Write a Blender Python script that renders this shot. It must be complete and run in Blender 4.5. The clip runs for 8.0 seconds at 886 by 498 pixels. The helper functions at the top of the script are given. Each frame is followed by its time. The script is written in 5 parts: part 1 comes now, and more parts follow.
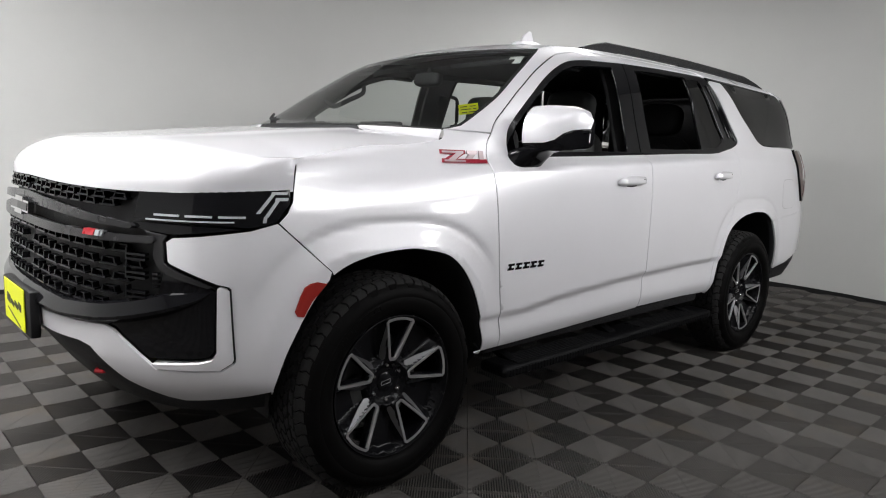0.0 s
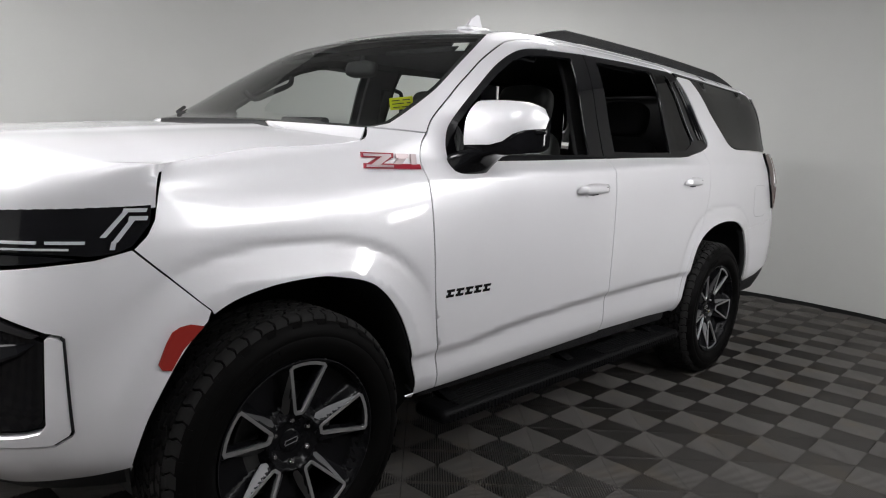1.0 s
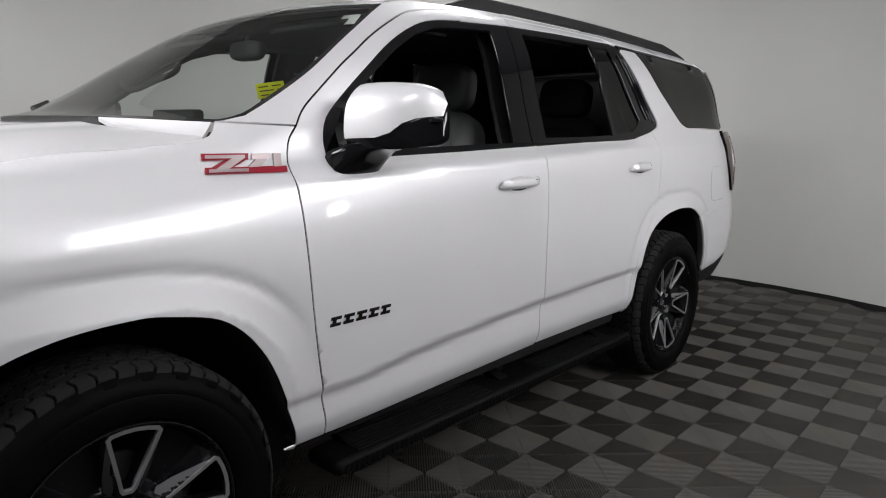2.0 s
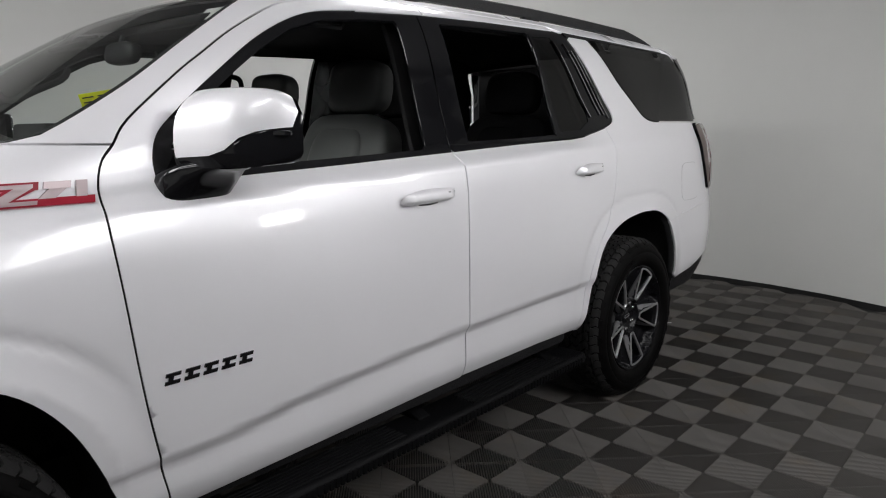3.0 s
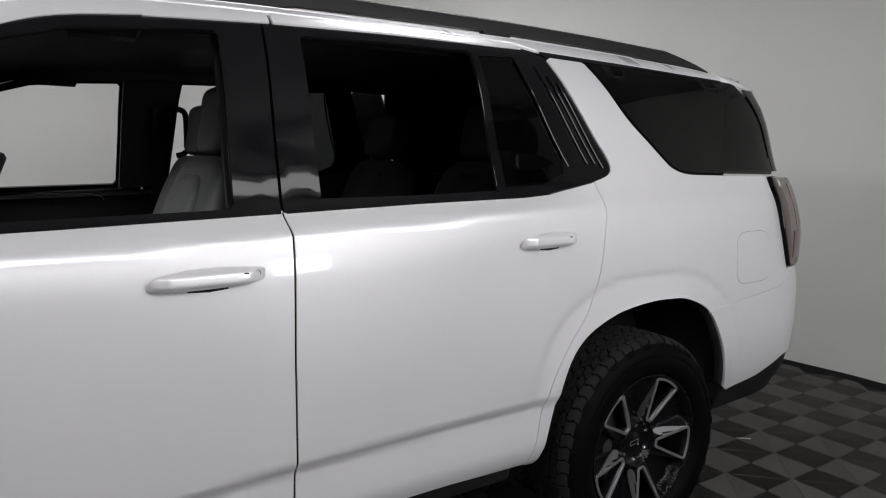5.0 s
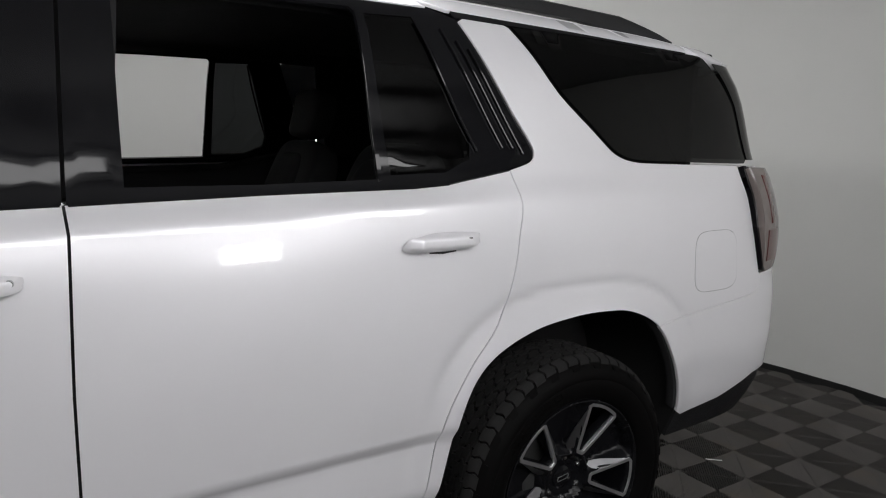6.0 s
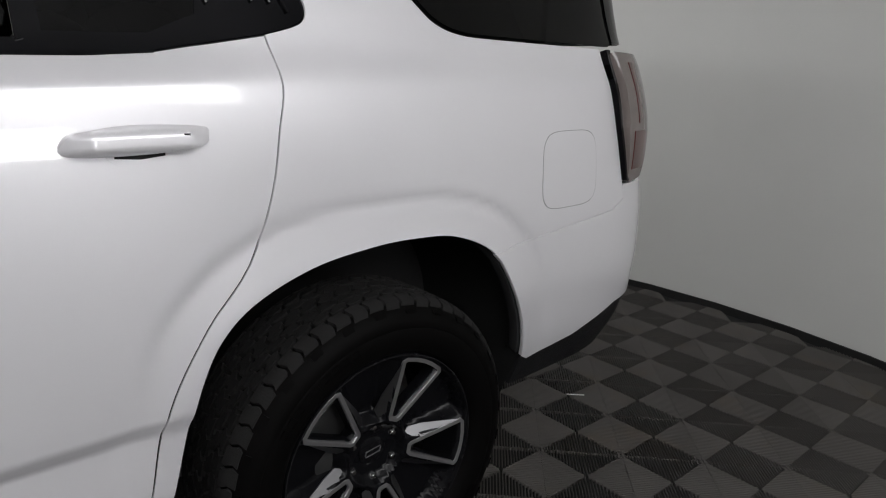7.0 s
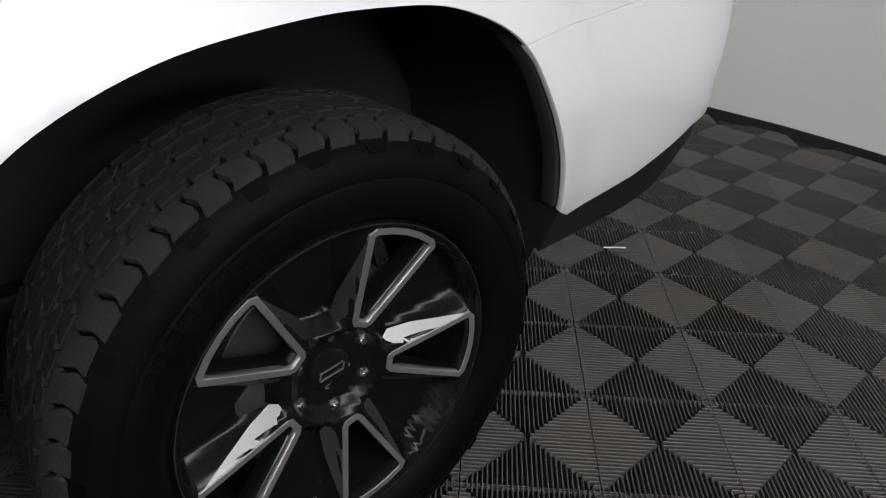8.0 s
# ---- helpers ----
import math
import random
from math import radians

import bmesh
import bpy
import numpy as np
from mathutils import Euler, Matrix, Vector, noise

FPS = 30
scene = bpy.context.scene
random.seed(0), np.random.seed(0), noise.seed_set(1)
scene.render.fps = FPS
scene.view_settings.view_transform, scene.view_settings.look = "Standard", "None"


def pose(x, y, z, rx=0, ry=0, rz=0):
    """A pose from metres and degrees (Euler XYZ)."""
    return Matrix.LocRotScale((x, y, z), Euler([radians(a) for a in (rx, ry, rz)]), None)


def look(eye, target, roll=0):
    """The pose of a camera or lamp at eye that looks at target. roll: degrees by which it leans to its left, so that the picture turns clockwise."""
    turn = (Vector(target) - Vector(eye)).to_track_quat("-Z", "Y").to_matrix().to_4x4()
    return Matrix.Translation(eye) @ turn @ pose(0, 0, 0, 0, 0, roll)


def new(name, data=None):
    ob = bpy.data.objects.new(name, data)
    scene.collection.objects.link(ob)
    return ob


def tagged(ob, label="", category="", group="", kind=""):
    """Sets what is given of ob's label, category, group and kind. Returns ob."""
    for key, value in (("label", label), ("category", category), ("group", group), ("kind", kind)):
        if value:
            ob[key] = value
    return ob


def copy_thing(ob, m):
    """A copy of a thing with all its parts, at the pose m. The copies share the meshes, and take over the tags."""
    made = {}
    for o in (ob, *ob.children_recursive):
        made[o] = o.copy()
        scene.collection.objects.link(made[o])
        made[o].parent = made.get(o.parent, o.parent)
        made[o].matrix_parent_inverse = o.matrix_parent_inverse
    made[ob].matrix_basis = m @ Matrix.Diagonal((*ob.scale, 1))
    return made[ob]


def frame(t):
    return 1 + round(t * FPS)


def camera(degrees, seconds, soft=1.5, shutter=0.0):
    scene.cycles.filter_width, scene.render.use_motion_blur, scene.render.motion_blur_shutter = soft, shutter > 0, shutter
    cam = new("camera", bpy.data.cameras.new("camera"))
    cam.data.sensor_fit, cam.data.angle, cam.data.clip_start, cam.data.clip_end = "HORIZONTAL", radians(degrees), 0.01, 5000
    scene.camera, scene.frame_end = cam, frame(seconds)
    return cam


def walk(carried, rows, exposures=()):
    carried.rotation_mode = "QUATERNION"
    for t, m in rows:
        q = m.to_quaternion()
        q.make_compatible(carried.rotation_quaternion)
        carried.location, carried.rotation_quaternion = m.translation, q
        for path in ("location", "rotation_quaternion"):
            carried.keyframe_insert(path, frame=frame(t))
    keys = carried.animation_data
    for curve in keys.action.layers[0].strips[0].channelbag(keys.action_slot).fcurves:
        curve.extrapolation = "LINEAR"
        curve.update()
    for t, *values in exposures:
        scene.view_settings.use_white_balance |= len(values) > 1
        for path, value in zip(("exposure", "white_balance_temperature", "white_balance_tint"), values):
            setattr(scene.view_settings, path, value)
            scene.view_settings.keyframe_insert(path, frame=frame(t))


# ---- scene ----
from mathutils.geometry import delaunay_2d_cdt

cam = camera(66.3, 8.0, soft=1.1)
PATH = [
    (0, (-1.562, -2.883, 1.306), (-0.202, -1.446, 1.011), 2.4),
    (0.5, (-1.355, -2.743, 1.288), (0.007, -1.31, 0.987), 2.6),
    (1, (-1.129, -2.612, 1.331), (0.308, -1.253, 1.032), 3.0),
    (1.5, (-0.883, -2.515, 1.338), (0.594, -1.203, 1.024), 2.2),
    (2.8, (-0.196, -2.502, 1.415), (1.262, -1.187, 1.036), -0.6),
    (3, (-0.093, -2.55, 1.414), (1.358, -1.222, 1.05), -0.7),
    (3.5, (0.213, -2.6, 1.428), (1.56, -1.156, 1.108), -1.0),
    (4, (0.514, -2.631, 1.434), (1.707, -1.047, 1.174), -0.5),
    (4.5, (0.83, -2.593, 1.442), (1.967, -0.968, 1.191), 0.2),
    (6, (1.651, -2.431, 1.458), (2.715, -0.767, 1.146), 1.6),
    (6.5, (1.917, -2.306, 1.44), (3.026, -0.687, 1.056), 1.7),
    (7, (2.207, -2.152, 1.354), (3.488, -0.713, 0.816), 2.4),
    (7.5, (2.439, -1.909, 1.242), (3.671, -0.524, 0.491), 1.1),
    (8, (2.655, -1.681, 1.115), (3.805, -0.382, 0.121), 1.0),
]
walk(cam, [(t, look(eye, target, roll)) for t, eye, target, roll in PATH], [(0, 0.2), (1.5, 0.1), (3.0, 0.05), (4.5, -0.05), (6.0, -0.08), (7.0, -0.15), (7.5, 0.05), (8.0, 0.65)])

# ---- light ----
world = bpy.data.worlds.new("world")
scene.world = world
world.use_nodes = True
world.node_tree.nodes["Background"].inputs[0].default_value = (0.8, 0.82, 0.85, 1)
world.node_tree.nodes["Background"].inputs[1].default_value = 0.05
scene.view_settings.exposure = 0.0


# ---- materials ----
def material(name, color, rough=0.5, metal=0.0, coat=0.0, coat_rough=0.03, spec=0.5, vary=0.06, scale=8.0, bump=0.0, bump_scale=200.0,
             rough_vary=0.05, per_piece=0.0, emit=None, strength=0.0, transmission=0.0, ior=1.45, dirt=None):
    m = bpy.data.materials.new(name)
    m.use_nodes = True
    nt = m.node_tree
    b = nt.nodes["Principled BSDF"]
    def node(kind, **sets):
        n = nt.nodes.new(kind)
        for key, value in sets.items():
            n.inputs[key].default_value = value
        return n
    coords = node("ShaderNodeTexCoord")
    noise_a = node("ShaderNodeTexNoise", Scale=scale, Detail=6.0, Roughness=0.6)
    noise_b = node("ShaderNodeTexNoise", Scale=bump_scale, Detail=3.0)
    where = coords.outputs["Object"]
    if dirt:
        where = nt.nodes.new("ShaderNodeNewGeometry").outputs["Position"]
    nt.links.new(where, noise_a.inputs["Vector"])
    nt.links.new(where, noise_b.inputs["Vector"])
    ramp = nt.nodes.new("ShaderNodeMapRange")
    ramp.inputs["From Min"].default_value, ramp.inputs["From Max"].default_value = 0.3, 0.7
    ramp.inputs["To Min"].default_value, ramp.inputs["To Max"].default_value = 1 - vary, 1 + vary
    nt.links.new(noise_a.outputs["Fac"], ramp.inputs["Value"])
    value = ramp.outputs["Result"]
    if per_piece:
        info = nt.nodes.new("ShaderNodeObjectInfo")
        spread = nt.nodes.new("ShaderNodeMapRange")
        spread.inputs["To Min"].default_value, spread.inputs["To Max"].default_value = 1 - per_piece, 1 + per_piece
        nt.links.new(info.outputs["Random"], spread.inputs["Value"])
        times = nt.nodes.new("ShaderNodeMath")
        times.operation = "MULTIPLY"
        nt.links.new(value, times.inputs[0])
        nt.links.new(spread.outputs["Result"], times.inputs[1])
        value = times.outputs[0]
    tint = nt.nodes.new("ShaderNodeVectorMath")
    tint.operation = "SCALE"
    tint.inputs[0].default_value = color
    nt.links.new(value, tint.inputs["Scale"])
    if dirt:
        # brownish stains in loose patches
        patch = node("ShaderNodeTexNoise", Scale=2.6, Detail=5.0, Roughness=0.7)
        nt.links.new(where, patch.inputs["Vector"])
        amount = nt.nodes.new("ShaderNodeMapRange")
        amount.inputs["From Min"].default_value, amount.inputs["From Max"].default_value = 0.53, 0.80
        nt.links.new(patch.outputs["Fac"], amount.inputs["Value"])
        stain = nt.nodes.new("ShaderNodeMix")
        stain.data_type = "RGBA"
        stain.inputs["B"].default_value = (*dirt, 1)
        nt.links.new(amount.outputs["Result"], stain.inputs["Factor"])
        nt.links.new(tint.outputs[0], stain.inputs["A"])
        nt.links.new(stain.outputs["Result"], b.inputs["Base Color"])
    else:
        nt.links.new(tint.outputs[0], b.inputs["Base Color"])
    gloss = nt.nodes.new("ShaderNodeMapRange")
    gloss.inputs["From Min"].default_value, gloss.inputs["From Max"].default_value = 0.3, 0.7
    gloss.inputs["To Min"].default_value, gloss.inputs["To Max"].default_value = max(rough - rough_vary, 0.0), min(rough + rough_vary, 1.0)
    nt.links.new(noise_a.outputs["Fac"], gloss.inputs["Value"])
    nt.links.new(gloss.outputs["Result"], b.inputs["Roughness"])
    b.inputs["Metallic"].default_value = metal
    b.inputs["Specular IOR Level"].default_value = spec
    b.inputs["Coat Weight"].default_value = coat
    b.inputs["Coat Roughness"].default_value = coat_rough
    b.inputs["Transmission Weight"].default_value = transmission
    b.inputs["IOR"].default_value = ior
    if bump:
        bp = nt.nodes.new("ShaderNodeBump")
        bp.inputs["Strength"].default_value = bump
        bp.inputs["Distance"].default_value = 0.002
        nt.links.new(noise_b.outputs["Fac"], bp.inputs["Height"])
        nt.links.new(bp.outputs["Normal"], b.inputs["Normal"])
    if emit:
        b.inputs["Emission Color"].default_value = (*emit, 1)
        b.inputs["Emission Strength"].default_value = strength
    return m


PAINT = material("pearl white paint", (0.82, 0.81, 0.835), 0.40, metal=0.28, coat=1.0, coat_rough=0.06, vary=0.012, scale=3.0, rough_vary=0.03, bump=0.02, bump_scale=2500)
WALL = material("wall paint", (0.68, 0.68, 0.66), 0.75, vary=0.025, scale=1.2, bump=0.25, bump_scale=90)
ENTRY_DARK = material("dark grey of the unseen entry wall", (0.10, 0.10, 0.103), 0.9, vary=0.15, scale=2.0, bump=0.3, bump_scale=60)
CEIL = material("ceiling paint", (0.29, 0.29, 0.29), 0.85, vary=0.04, scale=2.0)
BASE = material("black rubber base", (0.012, 0.012, 0.012), 0.6, vary=0.2)
TILE = material("grey floor plastic", (0.098, 0.092, 0.087), 0.55, spec=0.2, vary=0.10, scale=3.0, bump=0.15, bump_scale=400, per_piece=0.08, dirt=(0.115, 0.097, 0.077))
TILE_FAR = material("grey floor plastic of the far tiles", (0.098, 0.092, 0.087), 0.55, spec=0.2, vary=0.12, scale=3.0, bump=0.15, bump_scale=400, dirt=(0.115, 0.097, 0.077))
GLOSS = material("gloss black trim", (0.006, 0.006, 0.007), 0.06, spec=0.32, vary=0.2, rough_vary=0.04)
BLACK = material("black grained plastic", (0.010, 0.010, 0.011), 0.5, spec=0.35, vary=0.15, bump=0.35, bump_scale=900)
STEP = material("black step coating", (0.0035, 0.0035, 0.004), 0.5, spec=0.09, vary=0.2, bump=0.4, bump_scale=600)
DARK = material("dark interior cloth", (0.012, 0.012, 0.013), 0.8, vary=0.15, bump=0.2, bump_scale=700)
LINER = material("dark wheel liner felt", (0.017, 0.017, 0.0175), 0.9, vary=0.2, bump=0.5, bump_scale=300)
GREYBAR = material("satin dark grey metal", (0.024, 0.0235, 0.025), 0.25, metal=0.3, vary=0.08)
SATIN = material("satin silver paint", (0.42, 0.42, 0.43), 0.32, metal=0.3, vary=0.04)
GRILLE = material("dark grille plastic", (0.005, 0.005, 0.006), 0.2, spec=0.22, vary=0.2)
CHROME = material("chrome", (0.75, 0.75, 0.76), 0.08, metal=1.0, vary=0.02, rough_vary=0.02)
SILVER = material("machined aluminium", (0.52, 0.52, 0.53), 0.38, metal=0.9, vary=0.05, bump=0.1, bump_scale=1500)
WEDGE = material("polished dark alloy", (0.17, 0.17, 0.175), 0.42, metal=1.0, vary=0.05)
RIMBLACK = material("black painted alloy", (0.005, 0.005, 0.006), 0.25, spec=0.22, vary=0.12)
BRAKE = material("cast brake metal", (0.07, 0.07, 0.07), 0.45, metal=0.7, vary=0.2, bump=0.3)
RUBBER = material("tyre rubber", (0.0028, 0.0026, 0.0026), 0.55, spec=0.06, vary=0.2, scale=14, bump=0.3, bump_scale=350)
# paler than the tyre rubber: light on the tread put into its colour
TREAD = material("tyre tread rubber, paler as if lit", (0.014, 0.0135, 0.0135), 0.85, spec=0.3, vary=0.25, scale=20, bump=0.5, bump_scale=260)
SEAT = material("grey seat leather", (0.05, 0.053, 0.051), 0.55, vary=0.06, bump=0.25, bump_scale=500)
BADGE = material("rosy brushed metal", (0.50, 0.42, 0.43), 0.38, metal=0.8, vary=0.08)
ENAMEL = material("deep red enamel", (0.28, 0.015, 0.03), 0.3, vary=0.05)
ORANGE = material("amber red marker lens", (0.30, 0.022, 0.016), 0.15, coat=0.8, vary=0.05)
RED = material("red enamel", (0.45, 0.02, 0.03), 0.3, vary=0.05)
TAILRED = material("dark red tail lens", (0.07, 0.012, 0.011), 0.12, coat=0.8, vary=0.1)
TAILCLEAR = material("smoked clear lens", (0.165, 0.140, 0.132), 0.15, coat=0.2, vary=0.1)
LENS = material("pale lamp lens", (0.42, 0.43, 0.45), 0.12, coat=0.8, vary=0.03)
YELLOW = material("yellow printed card", (0.75, 0.80, 0.01), 0.4, vary=0.03)
INK = material("dark print", (0.03, 0.035, 0.02), 0.6)
PAPER = material("white paper", (0.78, 0.78, 0.76), 0.7)
LAMP_FILL = material("lamp diffuser", (0.9, 0.9, 0.9), 0.5, emit=(0.98, 0.975, 0.985), strength=7.3)
LAMP_SOFT = material("wide lamp diffuser", (0.9, 0.9, 0.9), 0.5, emit=(0.98, 0.975, 0.985), strength=20.0)
LAMP_STRIP = material("strip lamp diffuser", (0.9, 0.9, 0.9), 0.5, emit=(0.97, 0.97, 0.99), strength=20.0)
LAMP_SPOT = material("wall lamp diffuser", (0.9, 0.9, 0.9), 0.5, emit=(0.98, 0.975, 0.985), strength=22.0)
LAMP_KEY = material("added fill light diffuser", (0.9, 0.9, 0.9), 0.5, emit=(0.98, 0.975, 0.985), strength=14.0)


def glass(name, tint):
    """A thin pane: lets light through tinted, with a mirror-like surface."""
    m = bpy.data.materials.new(name)
    m.use_nodes = True
    nt = m.node_tree
    nt.nodes.remove(nt.nodes["Principled BSDF"])
    out = nt.nodes["Material Output"]
    clear, shine, mix = nt.nodes.new("ShaderNodeBsdfTransparent"), nt.nodes.new("ShaderNodeBsdfGlossy"), nt.nodes.new("ShaderNodeMixShader")
    fres = nt.nodes.new("ShaderNodeFresnel")
    fres.inputs["IOR"].default_value = 1.45
    clear.inputs["Color"].default_value = (*tint, 1)
    shine.inputs["Roughness"].default_value = 0.02
    nt.links.new(fres.outputs[0], mix.inputs[0])
    nt.links.new(clear.outputs[0], mix.inputs[1])
    nt.links.new(shine.outputs[0], mix.inputs[2])
    nt.links.new(mix.outputs[0], out.inputs["Surface"])
    return m


CLEAR = glass("windscreen glass", (0.78, 0.83, 0.80))
TINTED = glass("privacy glass", (0.035, 0.037, 0.038))


# ---- the car's outer shape ----
def pchip(xs, ys, x):
    """Monotone cubic through knots; xs and ys may be one row, or a row for each x."""
    xs, ys, x = np.asarray(xs, float), np.asarray(ys, float), np.asarray(x, float)
    if xs.ndim == 1:
        xs, ys = np.broadcast_to(xs, x.shape + xs.shape), np.broadcast_to(ys, x.shape + ys.shape)
    h = np.maximum(np.diff(xs, axis=-1), 1e-6)
    m = np.diff(ys, axis=-1) / h
    d = np.zeros_like(ys)
    a, b = m[..., :-1], m[..., 1:]
    w1, w2 = 2 * h[..., 1:] + h[..., :-1], h[..., 1:] + 2 * h[..., :-1]
    with np.errstate(divide="ignore", invalid="ignore"):
        mid = (w1 + w2) / (w1 / a + w2 / b)
    d[..., 1:-1] = np.where(a * b > 0, mid, 0)
    d[..., 0], d[..., -1] = m[..., 0], m[..., -1]
    k = np.clip((x[..., None] >= xs).sum(-1) - 1, 0, xs.shape[-1] - 2)[..., None]
    def pick(q):
        return np.take_along_axis(q, k, -1)[..., 0]
    x0, hh, y0, y1 = pick(xs[..., :-1]), pick(h), pick(ys[..., :-1]), pick(ys[..., 1:])
    d0, d1 = pick(d[..., :-1]), pick(d[..., 1:])
    u = (x - x0) / hh
    out = y0 + u * (hh * d0 + u * (3 * (y1 - y0) - hh * (2 * d0 + d1) + u * (2 * (y0 - y1) + hh * (d0 + d1))))
    return np.where(u < 0, y0 + (x - x0) * d0, np.where(u > 1, y1 + (x - x0 - hh) * d1, out))


# plan outline at the widest height: x to the rear from the front axle, half width
OUTLINE = [(-0.985, 0), (-0.975, 0.25), (-0.925, 0.565), (-0.815, 0.79), (-0.69, 0.925), (-0.56, 0.985), (-0.40, 1.008), (0, 1.022), (0.6, 1.03),
           (2.5, 1.032), (3.1, 1.028), (3.6, 1.01), (3.92, 0.990), (4.10, 0.955), (4.235, 0.86), (4.295, 0.66), (4.325, 0.3), (4.33, 0)]
OX, OW = np.array(OUTLINE).T
OW = OW * 0.98062
chord = np.r_[0, np.cumsum(np.hypot(np.diff(OX), np.diff(OW)))]
fine = np.linspace(0, chord[-1], 1200)
XS, WS = pchip(chord, OX, fine), pchip(chord, OW, fine)
SS = np.r_[0, np.cumsum(np.hypot(np.diff(XS), np.diff(WS)))]
S_END = SS[-1]


def s_at(x):
    """How far along the outline, from the front's middle, the place x is."""
    return np.interp(x, XS, SS)


# sections: x, heights of the feature lines, and how far each lies inside the outline
SECTIONS = [
    (-0.985, (0.42, 0.50, 0.56, 0.62, 0.70, 0.90, 1.05, 1.17, 1.20, 1.23, 1.26, 1.29), (0.10, 0.05, 0.02, 0.0, 0.0, 0.01, 0.02, 0.035, 0.04, 0.05, 0.06, 0.08)),
    (-0.69, (0.46, 0.50, 0.55, 0.62, 0.70, 0.88, 1.05, 1.17, 1.20, 1.23, 1.26, 1.29), (0.09, 0.05, 0.02, 0.005, 0.0, 0.0, 0.01, 0.03, 0.04, 0.05, 0.06, 0.08)),
    (-0.40, (0.46, 0.50, 0.55, 0.62, 0.70, 0.95, 1.10, 1.18, 1.22, 1.26, 1.29, 1.31), (0.06, 0.03, 0.015, 0.005, 0.0, 0.0, 0.012, 0.035, 0.05, 0.065, 0.085, 0.115)),
    (0.20, (0.46, 0.50, 0.55, 0.62, 0.66, 0.95, 1.13, 1.22, 1.28, 1.33, 1.36, 1.385), (0.06, 0.035, 0.02, 0.014, 0.004, 0.0, 0.012, 0.04, 0.085, 0.115, 0.14, 0.18)),
    (0.62, (0.46, 0.50, 0.56, 0.615, 0.66, 0.95, 1.14, 1.255, 1.32, 1.42, 1.50, 1.56), (0.07, 0.035, 0.018, 0.020, 0.002, 0.0, 0.007, 0.028, 0.085, 0.118, 0.145, 0.175)),
    (1.00, (0.47, 0.51, 0.57, 0.65, 0.695, 0.95, 1.15, 1.278, 1.328, 1.45, 1.76, 1.84), (0.07, 0.035, 0.018, 0.022, 0.002, 0.0, 0.007, 0.028, 0.085, 0.125, 0.245, 0.32)),
    (1.30, (0.48, 0.52, 0.58, 0.67, 0.712, 0.95, 1.15, 1.284, 1.334, 1.45, 1.81, 1.88), (0.07, 0.035, 0.018, 0.022, 0.002, 0.0, 0.007, 0.028, 0.085, 0.125, 0.262, 0.34)),
    (1.70, (0.49, 0.53, 0.59, 0.69, 0.731, 0.95, 1.15, 1.295, 1.345, 1.45, 1.83, 1.895), (0.07, 0.035, 0.018, 0.022, 0.002, 0.0, 0.007, 0.028, 0.085, 0.122, 0.265, 0.35)),
    (2.45, (0.49, 0.53, 0.59, 0.705, 0.742, 0.95, 1.16, 1.318, 1.37, 1.47, 1.835, 1.90), (0.07, 0.035, 0.018, 0.020, 0.003, 0.0, 0.007, 0.026, 0.08, 0.12, 0.265, 0.36)),
    (2.90, (0.49, 0.53, 0.58, 0.70, 0.75, 0.95, 1.18, 1.32, 1.40, 1.48, 1.835, 1.898), (0.07, 0.035, 0.018, 0.012, 0.004, 0.0, 0.010, 0.035, 0.078, 0.11, 0.265, 0.36)),
    (3.60, (0.50, 0.55, 0.62, 0.72, 0.80, 0.95, 1.18, 1.32, 1.40, 1.46, 1.83, 1.885), (0.05, 0.03, 0.012, 0.004, 0.0, 0.0, 0.010, 0.04, 0.08, 0.105, 0.255, 0.35)),
    (4.10, (0.50, 0.55, 0.62, 0.72, 0.80, 0.92, 1.10, 1.30, 1.40, 1.46, 1.82, 1.855), (0.05, 0.022, -0.004, -0.014, -0.020, -0.018, 0.008, 0.05, 0.085, 0.105, 0.245, 0.32)),
    (4.33, (0.50, 0.55, 0.62, 0.72, 0.80, 0.92, 1.10, 1.30, 1.40, 1.46, 1.82, 1.855), (0.06, 0.03, 0.0, -0.012, -0.014, 0.006, 0.05, 0.10, 0.14, 0.18, 0.36, 0.40)),
]
SEC_S = np.array([s_at(row[0]) for row in SECTIONS])
SEC_S[0], SEC_S[-1] = 0, S_END
SEC_Z, SEC_D = np.array([row[1] for row in SECTIONS]), np.array([row[2] for row in SECTIONS])
# wheel arches as x, z
ARCH_R = [(2.545, 0.50), (2.572, 0.60), (2.612, 0.742), (2.663, 0.852), (2.735, 0.923), (2.86, 0.974), (3.0, 0.994), (3.12, 0.996), (3.24, 0.982), (3.36, 0.928), (3.435, 0.84), (3.50, 0.715), (3.534, 0.585)]
ARCH_F = [(-0.507, 0.48), (-0.487, 0.55), (-0.445, 0.66), (-0.36, 0.808), (-0.265, 0.903), (-0.14, 0.948), (0, 0.963), (0.10, 0.956), (0.247, 0.912), (0.36, 0.792), (0.443, 0.60), (0.485, 0.472)]


CREASE_X, CREASE_Z = [0.55, 0.85, 1.30, 1.66, 2.12, 2.33, 2.6], [1.258, 1.262, 1.275, 1.293, 1.302, 1.310, 1.318]


